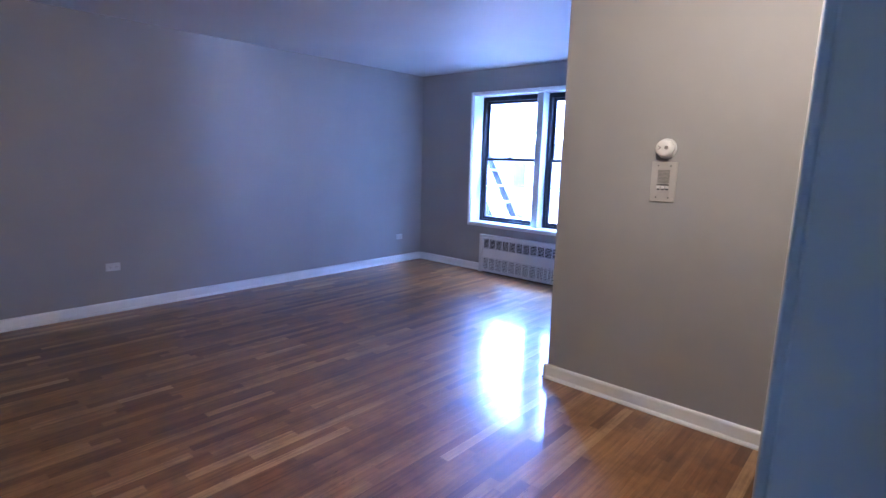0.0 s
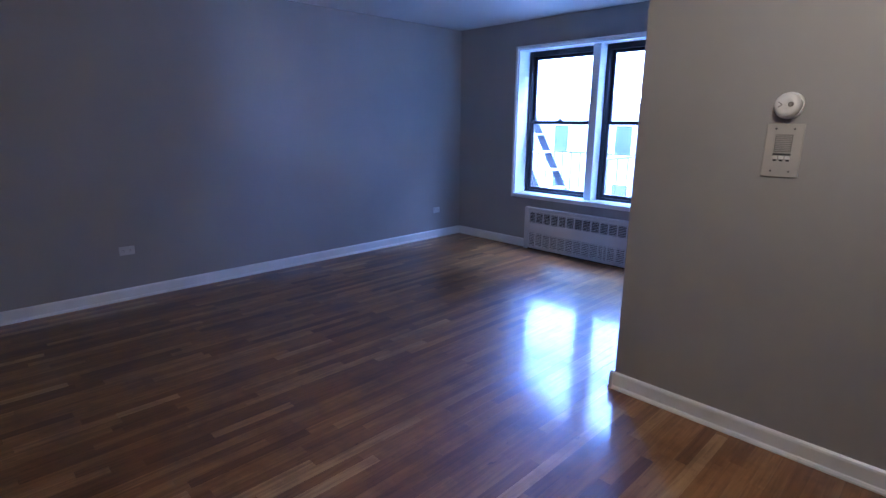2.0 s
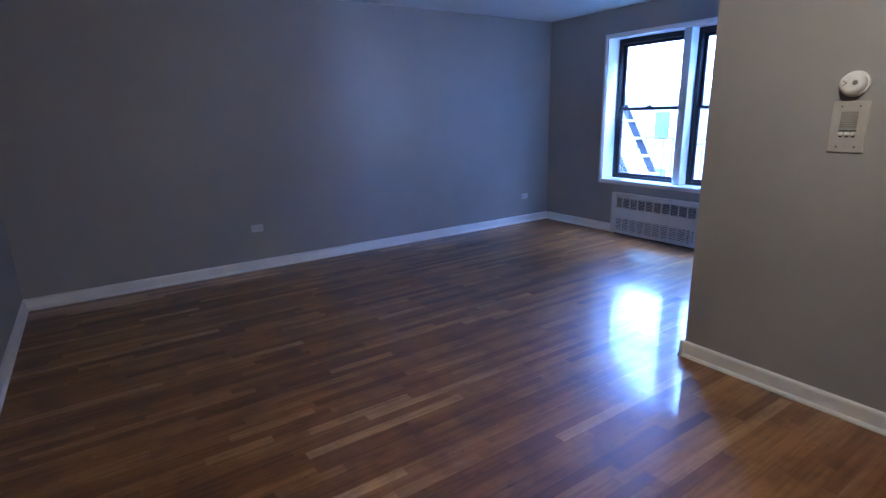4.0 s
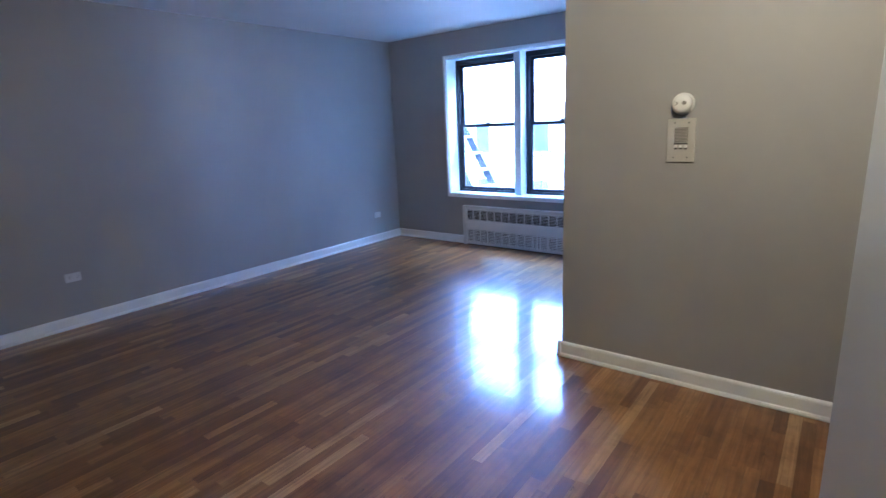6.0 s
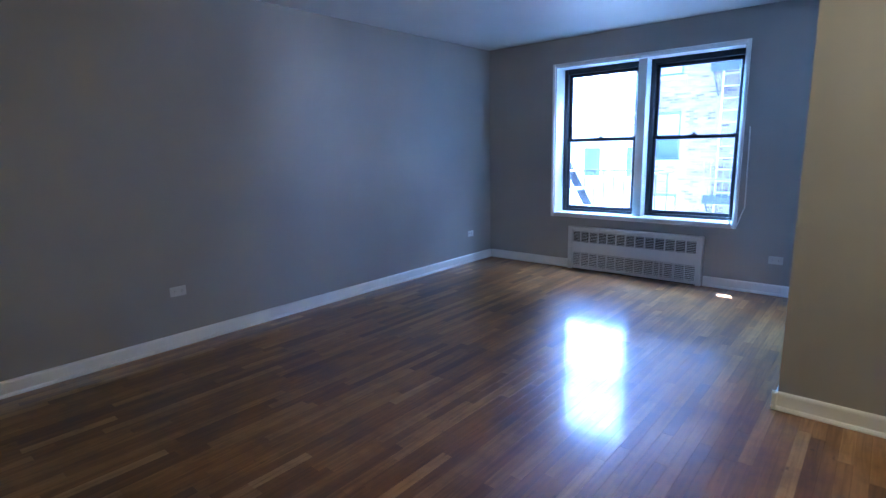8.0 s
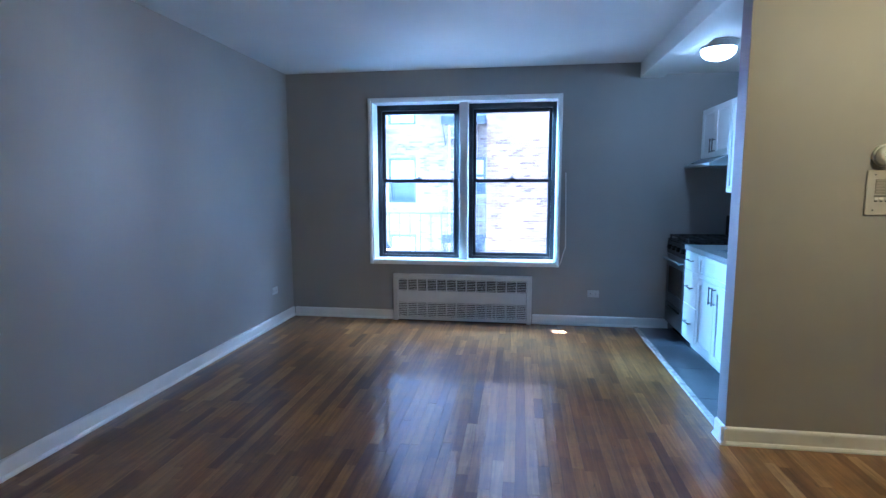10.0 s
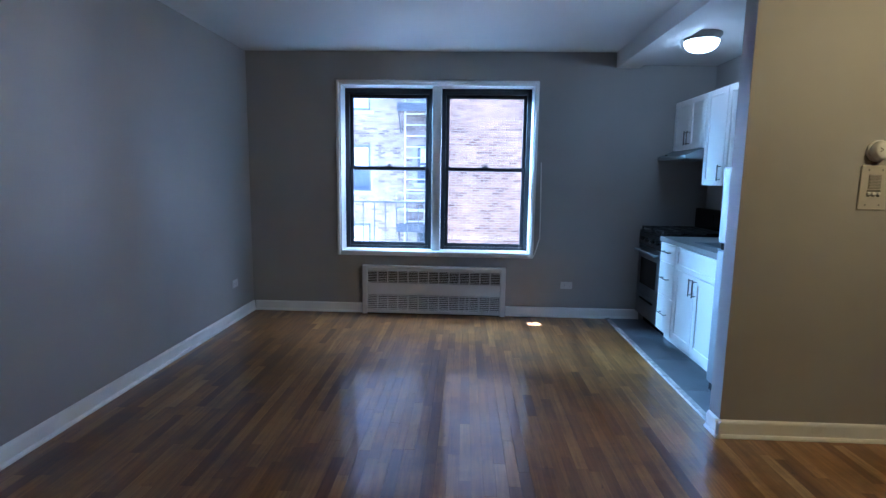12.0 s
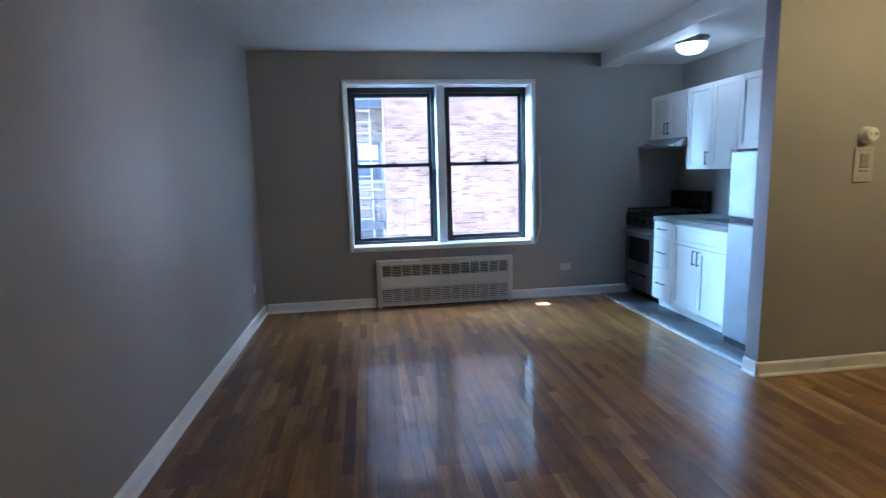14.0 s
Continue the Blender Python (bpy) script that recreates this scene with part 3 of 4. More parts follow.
SY, DRY, SKY, FRY = -0.595, -0.925, -1.680, -2.300
u = base_unit("drawer_unit", SY, DRY, "white three-drawer kitchen base unit beside the stove")
for z0, z1 in ((0.705, 0.862), (0.410, 0.700), (0.095, 0.405)):
    dr = part("drawer", boxes((BX - 0.019, BX, DRY + 0.004, SY - 0.004, z0, z1), bevel=0.002), CAB, u)
    zc, yc = (z0 + z1) / 2 + 0.01, (SY + DRY) / 2
    pull(dr, (BX - 0.019, yc - 0.06, zc), (BX - 0.019, yc + 0.06, zc), (-0.028, 0, 0))
u = base_unit("sink_unit", DRY, SKY, "white shaker sink base unit with two doors")
shaker("false_front", u, BX, DRY - 0.004, SKY + 0.004, 0.685, 0.862, 0.04)
ym = (DRY + SKY) / 2
for a, b, s in ((DRY - 0.004, ym + 0.002, 1), (ym - 0.002, SKY + 0.004, -1)):
    dd = shaker("door", u, BX, a, b, 0.095, 0.680)
    y = ym + s * 0.032
    pull(dd, (BX - 0.019, y, 0.54), (BX - 0.019, y, 0.65), (-0.028, 0, 0))

ctop = thing("countertop", (0, 0, 0), "grey speckled countertop with a dark front edge", "countertop")
SX0, SX1, SYA, SYB = 4.01, 4.40, -1.57, -1.05
part("slab", boxes((BX - 0.03, KX - 0.002, SYB, SY - 0.003, 0.870, 0.910), (BX - 0.03, KX - 0.002, SKY, SYA, 0.870, 0.910), (BX - 0.03, SX0, SYA, SYB, 0.870, 0.910), (SX1, KX - 0.002, SYA, SYB, 0.870, 0.910), bevel=0.002), LAMIN, ctop)
part("upstand", boxes((KX - 0.02, KX - 0.002, SKY, SY - 0.003, 0.910, 1.0), bevel=0.002), LAMIN, ctop)
sink = thing("sink", (0, 0, 0), "stainless steel drop-in kitchen sink", "sink")
part("bowl", boxes((SX0 + 0.02, SX1 - 0.02, SYA + 0.02, SYB - 0.02, 0.76, 0.765), (SX0 + 0.014, SX0 + 0.02, SYA + 0.014, SYB - 0.014, 0.76, 0.914), (SX1 - 0.02, SX1 - 0.014, SYA + 0.014, SYB - 0.014, 0.76, 0.914), (SX0 + 0.02, SX1 - 0.02, SYA + 0.014, SYA + 0.02, 0.76, 0.914), (SX0 + 0.02, SX1 - 0.02, SYB - 0.02, SYB - 0.014, 0.76, 0.914)), STEEL, sink)
part("rim", boxes((SX0 - 0.012, SX0 + 0.014, SYA - 0.012, SYB + 0.012, 0.911, 0.917), (SX1 - 0.014, SX1 + 0.012, SYA - 0.012, SYB + 0.012, 0.911, 0.917), (SX0 + 0.014, SX1 - 0.014, SYA - 0.012, SYA + 0.014, 0.911, 0.917), (SX0 + 0.014, SX1 - 0.014, SYB - 0.014, SYB + 0.012, 0.911, 0.917), bevel=0.002), STEEL, sink)
tap = thing("faucet", (4.455, -1.30, 0.91), "chrome kitchen faucet behind the sink", "faucet")
part("base", lathe([(0.03, 0), (0.03, 0.02), (0.018, 0.035), (0.016, 0.10)], pose(0, 0, 0), 24), NICKEL, tap)
part("spout", tube([(0, 0, 0.08)] + [(-0.10 + 0.10 * math.cos(a), 0, 0.14 + 0.10 * math.sin(a)) for a in np.linspace(0, 2.7, 10)], 0.010, 10), NICKEL, tap)
part("lever", tube([(0.0, 0.0, 0.10), (-0.01, 0.05, 0.13), (-0.02, 0.09, 0.14)], 0.006, 8), NICKEL, tap)

UX = 4.19
def wall_unit(name, y0, y1, z0, z1, label, doors, handle_side):
    u = thing(name, (0, 0, 0), label, "cabinet", "kitchen wall units")
    part("body", boxes((UX + 0.002, KX - 0.002, y1 + 0.001, y0 - 0.001, z0, z1)), CAB, u)
    w = (y0 - y1) / doors
    for i in range(doors):
        a, b = y0 - i * w - 0.002, y0 - (i + 1) * w + 0.002
        d = shaker("door", u, UX, a, b, z0 + 0.002, z1 - 0.002, 0.05)
        s = handle_side if doors == 1 else (-1 if i == 0 else 1)
        y = (b + 0.028) if s < 0 else (a - 0.028)
        pull(d, (UX - 0.019, y, z0 + 0.05), (UX - 0.019, y, z0 + 0.15), (-0.028, 0, 0))


wall_unit("wall_cabinet", -0.004, -0.672, 1.675, 2.125, "short white two-door wall cabinet above the range hood", 2, 0)
wall_unit("wall_cabinet", -0.673, -1.022, 1.36, 2.125, "tall white single-door wall cabinet next to the hood", 1, -1)
wall_unit("wall_cabinet", -1.023, -1.375, 1.36, 2.125, "tall white single-door wall cabinet by the fridge", 1, -1)
wall_unit("wall_cabinet", -1.376, -2.08, 1.52, 2.125, "short white two-door wall cabinet above the fridge", 2, 0)

hood = thing("range_hood", (0, 0, 0), "slim stainless range hood under the short wall cabinet", "range hood")
bm = bmesh.new()
pr = [(KX - 0.003, 1.671), (4.17, 1.671), (4.03, 1.61), (4.03, 1.585), (KX - 0.003, 1.585)]
ring = [[bm.verts.new((x, y, z)) for x, z in pr] for y in (-0.006, -0.665)]
for i in range(5):
    bm.faces.new((ring[0][i], ring[0][(i + 1) % 5], ring[1][(i + 1) % 5], ring[1][i]))
bm.faces.new(ring[0]); bm.faces.new(ring[1][::-1])
bmesh.ops.recalc_face_normals(bm, faces=bm.faces)
part("canopy", bm, STEEL, hood)
part("filter", boxes((4.08, 4.46, -0.60, -0.07, 1.578, 1.584)), GREYPL, hood)
part("switch", boxes((4.055, 4.09, -0.16, -0.12, 1.612, 1.630)), BLACKEN, hood)


def stove():
    s = thing("stove", (0, 0, 0), "black and stainless gas stove with oven against the window wall", "stove")
    x, ya, yb = BX - 0.012, -0.590, -0.012
    part("body", boxes((x + 0.03, KX - 0.03, ya, yb, 0.09, 0.895), bevel=0.004), BLACKEN, s)
    part("plinth", boxes((x + 0.08, KX - 0.06, ya + 0.02, yb - 0.02, 0, 0.09)), BLACKEN, s)
    dr = part("drawer", boxes((x, x + 0.028, ya + 0.004, yb - 0.004, 0.095, 0.295), bevel=0.004), STOVEM, s, "stainless storage drawer")
    part("grip", boxes((x - 0.012, x, ya + 0.12, yb - 0.12, 0.255, 0.272), bevel=0.003), BLACKEN, dr)
    d = part("oven_door", boxes((x, x + 0.028, ya + 0.004, yb - 0.004, 0.30, 0.765), bevel=0.004), STOVEM, s, "stainless oven door")
    part("oven_window", boxes((x - 0.003, x + 0.002, ya + 0.085, yb - 0.085, 0.40, 0.655), bevel=0.002), OVENGL, d, "dark oven window")
    h = part("handle", tube([(x - 0.045, ya + 0.03, 0.725), (x - 0.045, yb - 0.03, 0.725)], 0.011, 12), STEEL, d)
    for y in (ya + 0.05, yb - 0.05):
        part("bracket", tube([(x, y, 0.725), (x - 0.045, y, 0.725)], 0.008, 8), STEEL, h)
    c = part("control_panel", boxes((x - 0.005, x + 0.03, ya + 0.002, yb - 0.002, 0.77, 0.895), bevel=0.006), BLACKEN, s)
    for i in range(4):
        y = ya + 0.085 + i * 0.136
        part("knob", lathe([(0.021, 0), (0.020, 0.018), (0.015, 0.022)], pose(x - 0.005, y, 0.835, 0, -90, 0), 20), BLACKEN, c)
    t = part("cooktop", boxes((x - 0.002, KX - 0.03, ya, yb, 0.897, 0.915), bevel=0.004), BLACKEN, s)
    for bx in (4.06, 4.30):
        for by in (-0.44, -0.16):
            part("burner", lathe([(0.045, 0.915), (0.045, 0.925), (0.03, 0.932), (0.012, 0.934)], pose(bx, by, 0), 24), IRON, t)
    for y0, y1 in ((-0.583, -0.308), (-0.294, -0.019)):
        bm = bmesh.new()
        for yy in (y0, (y0 + y1) / 2 - 0.006, y1 - 0.012):
            box(bm, x + 0.015, 4.42, yy, yy + 0.012, 0.938, 0.952, 0.002)
        for xx in (x + 0.015, 4.06, 4.18, 4.30, 4.408):
            box(bm, xx, xx + 0.012, y0, y1, 0.940, 0.954, 0.002)
        for xx in (x + 0.016, 4.407):
            for yy in (y0 + 0.001, y1 - 0.013):
                box(bm, xx, xx + 0.012, yy, yy + 0.012, 0.914, 0.94)
        part("grate", bm, IRON, t, "black cast-iron grate")
    b = part("backguard", boxes((4.43, KX - 0.006, ya, yb, 0.915, 1.135), bevel=0.008), BLACKEN, s, "black backguard")
    part("clock_panel", boxes((4.426, 4.431, -0.39, -0.21, 1.03, 1.09)), OVENGL, b)


stove()


def fridge():
    f = thing("refrigerator", (0, 0, 0), "stainless top-freezer refrigerator at the end of the units", "refrigerator")
    x, ya, yb = 3.83, FRY, -1.755
    part("cabinet", boxes((x + 0.055, KX - 0.03, ya, yb, 0.03, 1.490), bevel=0.006), GREYFR, f, "dark grey cabinet sides")
    for n, z0, z1 in (("fridge_door", 0.06, 0.955), ("freezer_door", 1.000, 1.490)):
        d = part(n, boxes((x, x + 0.05, ya + 0.002, yb - 0.002, z0, z1), bevel=0.010), STEEL, f, "brushed stainless door")
        za, zb = (z1 - 0.38, z1 - 0.04) if z0 < 0.5 else (z0 + 0.03, z0 + 0.30)
        h = part("handle", tube([(x - 0.04, ya + 0.05, za), (x - 0.04, ya + 0.05, zb)], 0.010, 10), STEEL, d)
        for z in (za + 0.02, zb - 0.02):
            part("bracket", tube([(x, ya + 0.05, z), (x - 0.04, ya + 0.05, z)], 0.008, 8), STEEL, h)
    part("gasket", boxes((x + 0.02, x + 0.056, ya + 0.01, yb - 0.01, 0.953, 1.002)), BLACKEN, f, "black gap between the doors")
    part("kick_grille", boxes((x + 0.02, x + 0.05, ya + 0.01, yb - 0.01, 0.004, 0.056)), BLACKEN, f)


fridge()


def ceiling_light(at, opal, label):
    o = thing("ceiling_light", at, label, "ceiling light", "flush ceiling lights")
    part("pan", lathe([(0.138, 0), (0.138, -0.016), (0.124, -0.036), (0.122, -0.050)], pose(0, 0, 0), 48), NICKEL, o, "brushed nickel pan")
    g = part("shade", lathe([(0.122, -0.050), (0.121, -0.066), (0.110, -0.092), (0.084, -0.114), (0.05, -0.127), (0.012, -0.131)], pose(0, 0, 0), 48), opal, o, "lit opal glass bowl")
    g.visible_shadow = False
    part("finial", lathe([(0.010, -0.131), (0.010, -0.140), (0.004, -0.146)], pose(0, 0, 0), 16), NICKEL, o)


ceiling_light((3.91, -1.08, 2.475), LAMPG, "round opal glass ceiling light glowing cool white")
ceiling_light((4.68, -3.88, H), LAMPW, "round opal glass entry light glowing warm")

# ---- outside: own fire escape ----
def escape_rail():
    r = thing("balcony_railing", (0, 0, 0), "grey painted iron fire escape railing outside the window", "railing")
    y, xa, xb, zt = 1.6, -0.9, 1.78, 1.06
    part("top_rail", boxes((xa, xb, y - 0.012, y + 0.012, zt - 0.012, zt + 0.012)), RAILG, r)
    part("bottom_rail", boxes((xa, xb, y - 0.010, y + 0.010, 0.22, 0.24)), RAILG, r)
    x = xa
    while x < xb + 0.001:
        part("baluster", boxes((x - 0.007, x + 0.007, y - 0.007, y + 0.007, 0.1, zt)), RAILG, r)
        x += 0.145
    part("end_rail", boxes((xb - 0.012, xb + 0.012, 0.31, y, zt - 0.012, zt + 0.012)), RAILG, r)
    for k in range(8):
        part("grating_bar", boxes((xa, xb, 0.33 + k * 0.18, 0.36 + k * 0.18, 0.06, 0.10)), FEIRON, r)
    for x in (-0.7, 0.6, 1.7):
        part("bracket", boxes((x - 0.02, x + 0.02, 0.30, 1.62, 0.02, 0.06)), FEIRON, r)


def escape_stair():
    s = thing("fire_escape_stair", (0, 0, 0), "steep grey iron fire escape stair with open treads", "stair")
    x0, z0, x1, z1 = -0.75, 3.0, 0.95, 0.10
    for y in (0.75, 1.35):
        bm = bmesh.new()
        vs = [bm.verts.new((x + dx, yy, z)) for yy in (y - 0.01, y + 0.01) for x, z, dx in ((x0, z0, 0), (x0, z0, 0.13), (x1, z1, 0.13), (x1, z1, 0))]
        for q in ((0, 1, 2, 3), (7, 6, 5, 4), (0, 4, 5, 1), (1, 5, 6, 2), (2, 6, 7, 3), (3, 7, 4, 0)):
            bm.faces.new([vs[i] for i in q])
        part("stringer", bm, FEIRON, s)
    n = 12
    for i in range(1, n):
        u = i / n
        x, z = x0 + u * (x1 - x0) + 0.02, z0 + u * (z1 - z0)
        part("tread", boxes((x - 0.03, x + 0.15, 0.76, 1.34, z - 0.012, z + 0.012)), RAILP, s)


escape_rail()
escape_stair()
# Unseen landing, added to trim the sun on the floor; bars almost touch.
upper = thing("upper_landing", (0, 0, 0), "unseen grey iron landing added to cut the sun to a sliver", "fire escape")
for k in range(7):
    part("grating_bar", boxes((-1.4, 2.50, 0.32 + k * 0.095, 0.4145 + k * 0.095, 2.90, 2.94)), FEIRON, upper)
# Extra plate, added to narrow the sunlit strip further.
part("sun_trim_plate", boxes((2.51, 3.1, 0.592, 1.0, 2.90, 2.94)), FEIRON, upper)
for x in (-1.3, 0.4, 2.28, 2.44):
    part("bearer", boxes((x, x + 0.05, 0.30, 1.00, 2.84, 2.90)), FEIRON, upper)


# ---- outside: buildings ----
def bricks(x0, x1, y, z0, z1, holes, parent, material, spare=None, patch=None, seed=3):
    """Courses of stretchers proud of the mortar; those in the patch become objects of their own."""
    rng = random.Random(seed)
    L, hh, j = 0.203, 0.057, 0.010
    verts, faces = [], []
    unit = None
    row, z = 0, z0
    while z + hh <= z1:
        x = x0 - (L / 2 if row % 2 else 0)
        while x < x1:
            a, b = max(x, x0), min(x + L, x1)
            blocked = any(a < hx1 and b > hx0 and z < hz1 and z + hh > hz0 for hx0, hx1, hz0, hz1 in holes)
            if b - a > 0.05 and not blocked:
                d = 0.006 + rng.random() * 0.006
                if patch and spare and b - a > 0.2 and patch[0] < a < patch[1] and patch[2] < z < patch[3]:
                    if unit is None:
                        unit = mesh_of("brick", boxes((0, L, -0.012, 0, 0, hh), bevel=0.003), spare)
                    ob = new("brick", unit)
                    ob.location = (a, y - d + 0.010, z)
                    ob.parent = parent
                else:
                    k = len(verts)
                    for yy in (y - d, y):
                        verts += [(a, yy, z), (b, yy, z), (b, yy, z + hh), (a, yy, z + hh)]
                    faces += [(k, k + 1, k + 2, k + 3), (k + 4, k + 5, k + 1, k), (k + 3, k + 2, k + 6, k + 7), (k + 4, k, k + 3, k + 7), (k + 1, k + 5, k + 6, k + 2)]
            x += L + 0.015
        z += hh + j
        row += 1
    me = bpy.data.meshes.new("brickwork")
    me.from_pydata(verts, [], faces)
    me.materials.append(material)
    ob = new("brickwork", me)
    ob.parent = parent
    tagged(ob, kind="stuff")


def far_window(parent, x0, x1, y, z0, z1, blind):
    w = part("window", boxes((x0, x0 + 0.07, y + 0.04, y + 0.14, z0, z1), (x1 - 0.07, x1, y + 0.04, y + 0.14, z0, z1), (x0 + 0.07, x1 - 0.07, y + 0.04, y + 0.14, z1 - 0.08, z1), (x0 + 0.07, x1 - 0.07, y + 0.04, y + 0.14, z0, z0 + 0.07), (x0 + 0.07, x1 - 0.07, y + 0.05, y + 0.12, (z0 + z1) / 2 - 0.035, (z0 + z1) / 2 + 0.035)), GREYFR, parent)
    part("pane", boxes((x0 + 0.06, x1 - 0.06, y + 0.09, y + 0.10, z0 + 0.06, z1 - 0.06)), FARGL, w)
    part("sill", boxes((x0 - 0.08, x1 + 0.08, y - 0.05, y + 0.10, z0 - 0.09, z0)), STONE, w)
    if blind:
        part("blind", boxes((x0 + 0.08, x1 - 0.08, y + 0.075, y + 0.085, z0 + (z1 - z0) * blind, z1 - 0.09)), BLINDM, w)


FY, FX0, FX1 = 9.7, -1.85, 1.9
fac = thing("apartment_building", (0, 0, 0), "pale buff brick apartment house across the courtyard", "building")
zs = [0.96 + 2.25 * k for k in range(-2, 4)]
holes = [(-1.37, -0.54, z, z + 1.32) for z in zs] + [(0.80, 1.50, z + 0.25, z + 1.32) for z in zs]
rects = [(FX0, -1.37), (-0.54, 0.80), (1.50, FX1)]
bm = bmesh.new()
for a, b in rects:
    box(bm, a, b, FY, FY + 0.3, -6, 11)
for (a, b, off) in ((-1.37, -0.54, 0.0), (0.80, 1.50, 0.25)):
    edges = [-6] + [v for z in zs for v in (z + off, z + 1.32)] + [11]
    for lo, hi in zip(edges[::2], edges[1::2]):
        box(bm, a, b, FY, FY + 0.3, lo, hi)
part("wall", bm, MORTAR, fac)
part("roof", boxes((FX0 - 0.1, FX1 + 0.1, FY - 0.1, FY + 8, 11, 11.25)), STONE, fac)
part("rear_wall", boxes((FX0, FX1, FY + 2.5, FY + 2.7, -6, 11)), SHADEIN, fac)
part("side_wall", boxes((FX0, FX0 + 0.3, FY + 0.3, FY + 8, -6, 11)), MORTAR, fac)
for i, z in enumerate(zs):
    far_window(fac, -1.37, -0.54, FY, z, z + 1.32, (0.15, 0.6, 0.5, 0.05, 0.4, 0.2)[i])
    far_window(fac, 0.80, 1.50, FY, z + 0.25, z + 1.32, (0.5, 0.0, 0.4, 0.5, 0.0, 0.3)[i])
bricks(FX0, FX1, FY, -1.2, 5.2, [(h[0] - 0.09, h[1] + 0.09, h[2] - 0.1, h[3]) for h in holes], fac, BRICKB, seed=5)

NY, NX = 8.8, 1.58
wing = thing("brick_wing", (0, 0, 0), "pinkish brick wing of the neighbouring building", "building")
part("wall", boxes((NX, 9.0, NY, NY + 0.9, -6, 12)), MORTAR, wing)
part("parapet", boxes((NX - 0.05, 9.05, NY - 0.05, NY + 0.95, 12, 12.3)), STONE, wing)
bricks(NX, 7.4, NY, -1.2, 5.2, [], wing, BRICKP2, BRICKP, (2.4, 4.2, 0.9, 2.9), 7)


def far_escape():
    f = thing("fire_escape", (0, 0, 0), "dark iron fire escape platforms on the far facade", "fire escape")
    x0, x1, y0 = 0.30, 1.54, FY - 0.75
    for z in (-2.9, 0.0, 3.25, 6.2):
        pl = part("platform", boxes((x0, x1, y0, y0 + 0.05, z - 0.13, z + 0.09), (x0, x1, FY - 0.08, FY - 0.03, z - 0.05, z + 0.05), *[(x0 + k * 0.085, x0 + k * 0.085 + 0.03, y0 + 0.05, FY - 0.08, z, z + 0.03) for k in range(14)]), FEIRON, f)
        for zz in (z + 0.5, z + 0.95):
            part("rail", boxes((x0, x1, y0, y0 + 0.025, zz - 0.015, zz + 0.015), (x0, x0 + 0.025, y0, FY - 0.03, zz - 0.015, zz + 0.015)), RAILP, pl)
        for k in range(9):
            part("baluster", boxes((x0 + k * 0.15, x0 + k * 0.15 + 0.014, y0, y0 + 0.014, z, z + 0.95)), RAILP, pl)
        part("bracket", tube([(x0 + 0.04, y0 + 0.05, z - 0.03), (x0 + 0.04, FY - 0.03, z - 0.65)], 0.02, 6), FEIRON, pl)
    for x in (0.46, 1.22):
        part("ladder_rail", boxes((x - 0.02, x + 0.02, FY - 0.16, FY - 0.12, -2.4, 8.0)), LADDERW, f)
    for k in range(34):
        part("rung", boxes((0.48, 1.20, FY - 0.16, FY - 0.12, -2.3 + k * 0.3, -2.27 + k * 0.3)), LADDERW, f)


far_escape()
house = thing("white_house", (-8, 18, -6), "white sided house beyond the courtyard", "house")
part("wall", boxes((-7, 4.2, 0, 6, 0, 8.4)), SIDING, house)
bm = bmesh.new()
vs = [bm.verts.new(v) for v in ((-7.3, -0.4, 8.3), (4.5, -0.4, 8.3), (4.5, 6.4, 8.3), (-7.3, 6.4, 8.3), (-7.3, 3, 9.0), (4.5, 3, 9.0))]
for q in ((0, 1, 5, 4), (2, 3, 4, 5), (0, 4, 3), (1, 2, 5), (3, 2, 1, 0)):
    bm.faces.new([vs[i] for i in q])
part("roof", bm, SIDING, house)
for x in (-5, -2.2, 1.15, 3.2):
    for z in (3.2, 5.9):
        w = part("window", boxes((x - 0.5, x + 0.5, -0.06, 0.02, z, z + 1.5)), TRIM, house)
        part("pane", boxes((x - 0.4, x + 0.4, -0.075, -0.055, z + 0.1, z + 1.4)), FARGL, w)
structure("ground", boxes((-400, 400, WALLT + 0.2, 500, -6.2, -6.0)), YARD, "concrete courtyard ground far below the window", "ground")

# ---- floor pieces ----
TL, TW = 0.602, 0.302
tile_mesh = mesh_of("tile", boxes((0, TW - 0.003, 0, TL - 0.003, -0.004, 0.004), bevel=0.0015), TILE)
for i in range(4):
    for k in range(4):
        x0, y0 = PX + 0.063 + i * TW, -0.002 - (k + 1) * TL
        if x0 + TW > KX + 0.3 or y0 < PY - 0.2:
            continue
        ob = new("tile", tile_mesh)
        ob.location = (x0, y0, 0)
        ob.parent = tile_bed

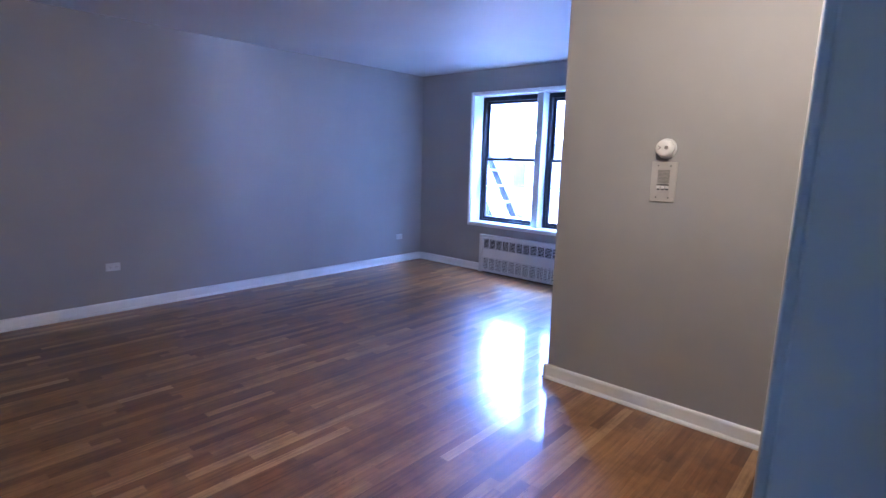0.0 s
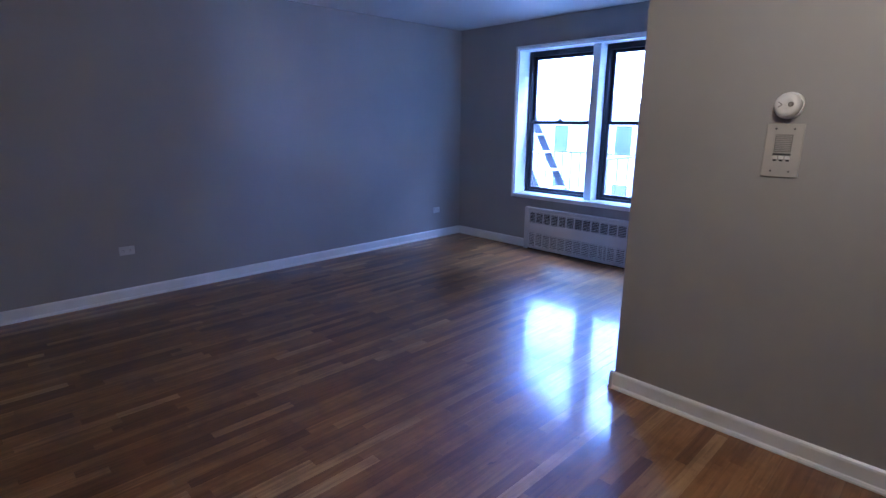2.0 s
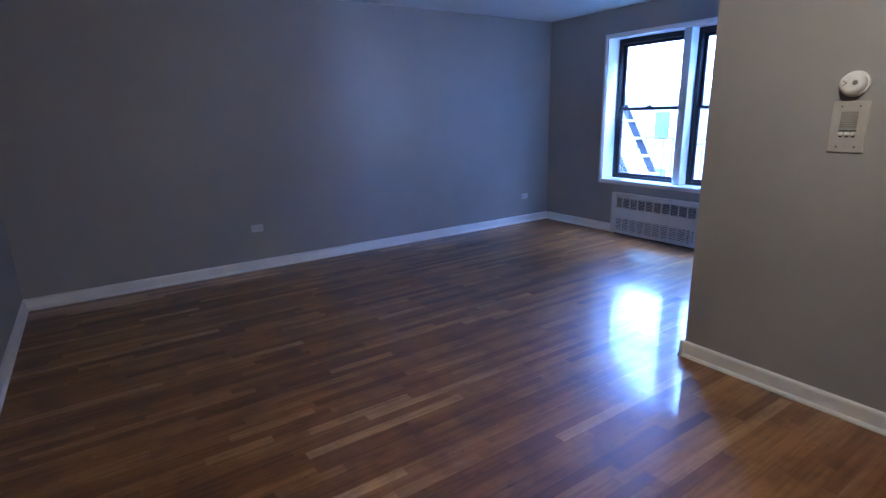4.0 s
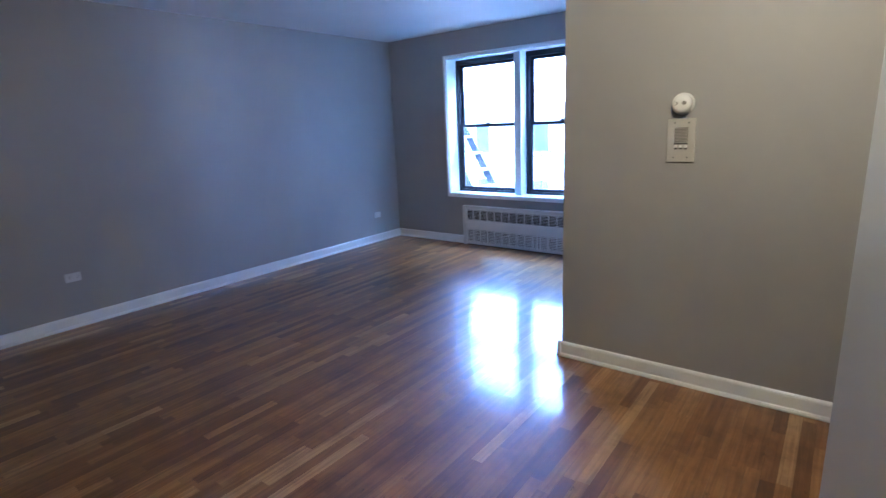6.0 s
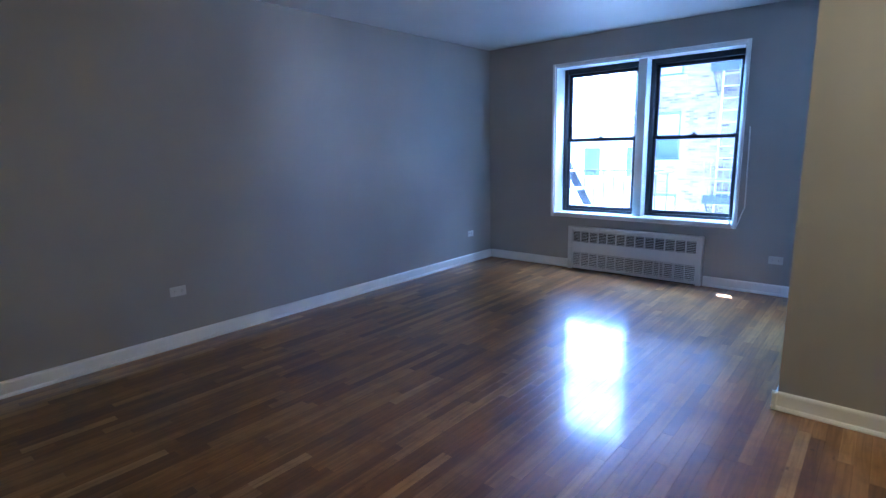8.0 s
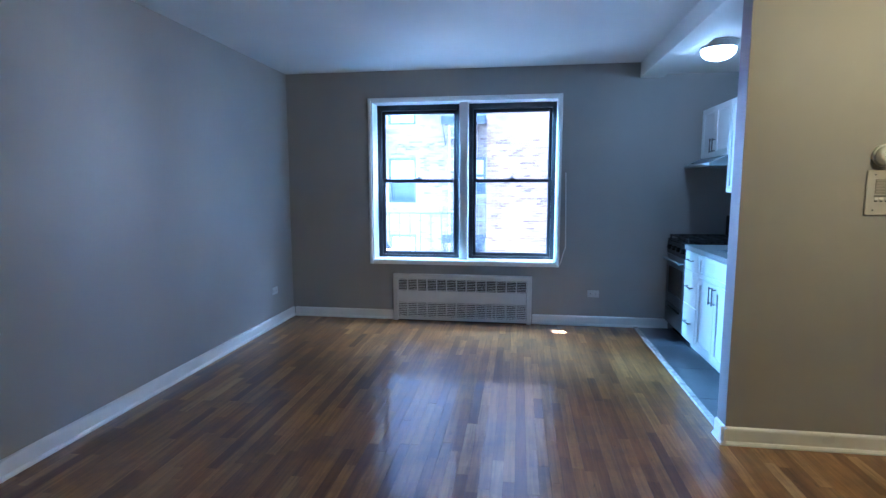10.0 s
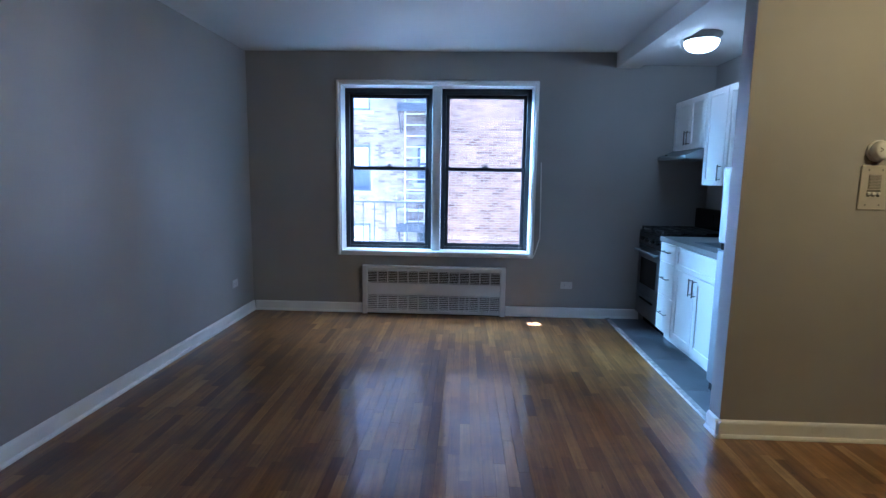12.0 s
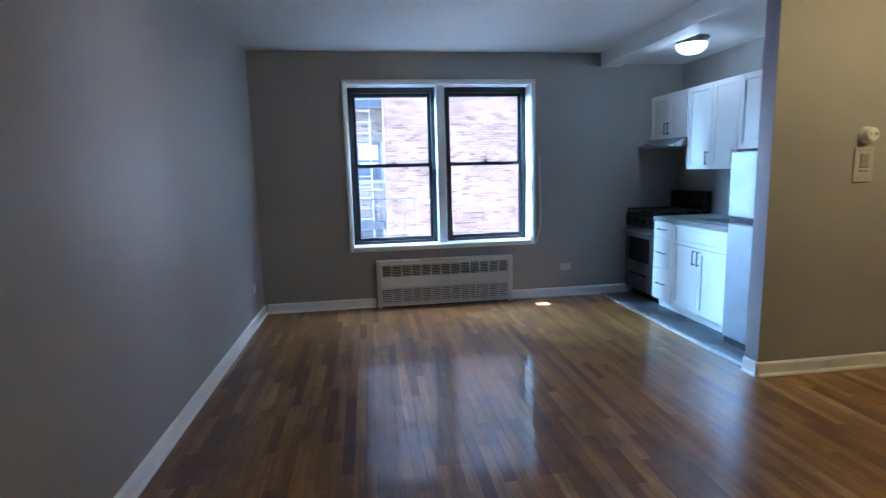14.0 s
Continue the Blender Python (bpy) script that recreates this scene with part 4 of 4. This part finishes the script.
floor = thing("floor", (0, 0, 0), "worn glossy oak strip floor running towards the window", "floor", kind="structure")
rng = random.Random(11)
SW, LENS = 0.0572, (0.30, 0.42, 0.56, 0.70, 0.86, 1.05)
unit = {L: mesh_of("floorboard", boxes((0.0004, SW - 0.0004, 0.0004, L - 0.0004, -0.010, 0.0)), OAK_PART) for L in LENS}
verts, faces, made = [], [], 0
x = 0.0
while x < EAST + 1.4:
    yend = -0.001 if x + SW <= PX + 0.012 else PY - 0.001
    y = SOUTH - rng.random() * 0.5
    while y < yend:
        L = rng.choice(LENS)
        whole = y >= SOUTH and y + L <= yend
        if whole and 0.55 < x < 3.5 and -3.9 < y < -1.55 and made < 300:
            ob = new("floorboard", unit[L])
            ob.location = (x, y, 0)
            ob.rotation_euler = (rng.uniform(-0.0004, 0.0004), rng.uniform(-0.004, 0.004), 0)
            ob.parent = floor
            made += 1
        else:
            a, b, k, g = max(y, SOUTH), min(y + L, yend), len(verts), 0.0002
            lo, hi = rng.uniform(-0.0002, 0), rng.uniform(-0.0002, 0)
            verts += [(x + g, a + g, lo), (x + SW - g, a + g, hi), (x + SW - g, b - g, hi), (x + g, b - g, lo), (x + g, a + g, -0.01), (x + SW - g, a + g, -0.01), (x + SW - g, b - g, -0.01), (x + g, b - g, -0.01)]
            faces += [(k, k + 1, k + 2, k + 3), (k, k + 4, k + 5, k + 1), (k + 1, k + 5, k + 6, k + 2), (k + 2, k + 6, k + 7, k + 3), (k + 3, k + 7, k + 4, k)]
        y += L
    x += SW
xr = math.floor((PX + 0.012) / SW) * SW
y = PY
while y < -0.01:
    b, k, g = min(y + rng.choice(LENS), -0.001), len(verts), 0.0004
    verts += [(xr + g, y + g, 0), (PX + 0.014, y + g, 0), (PX + 0.014, b - g, 0), (xr + g, b - g, 0)]
    faces.append((k, k + 1, k + 2, k + 3))
    y = b
me = bpy.data.meshes.new("floorboards")
me.from_pydata(verts, [], faces)
me.materials.append(OAK_REST)
rest = new("floorboards", me)
rest.parent = floor
tagged(rest, kind="stuff")
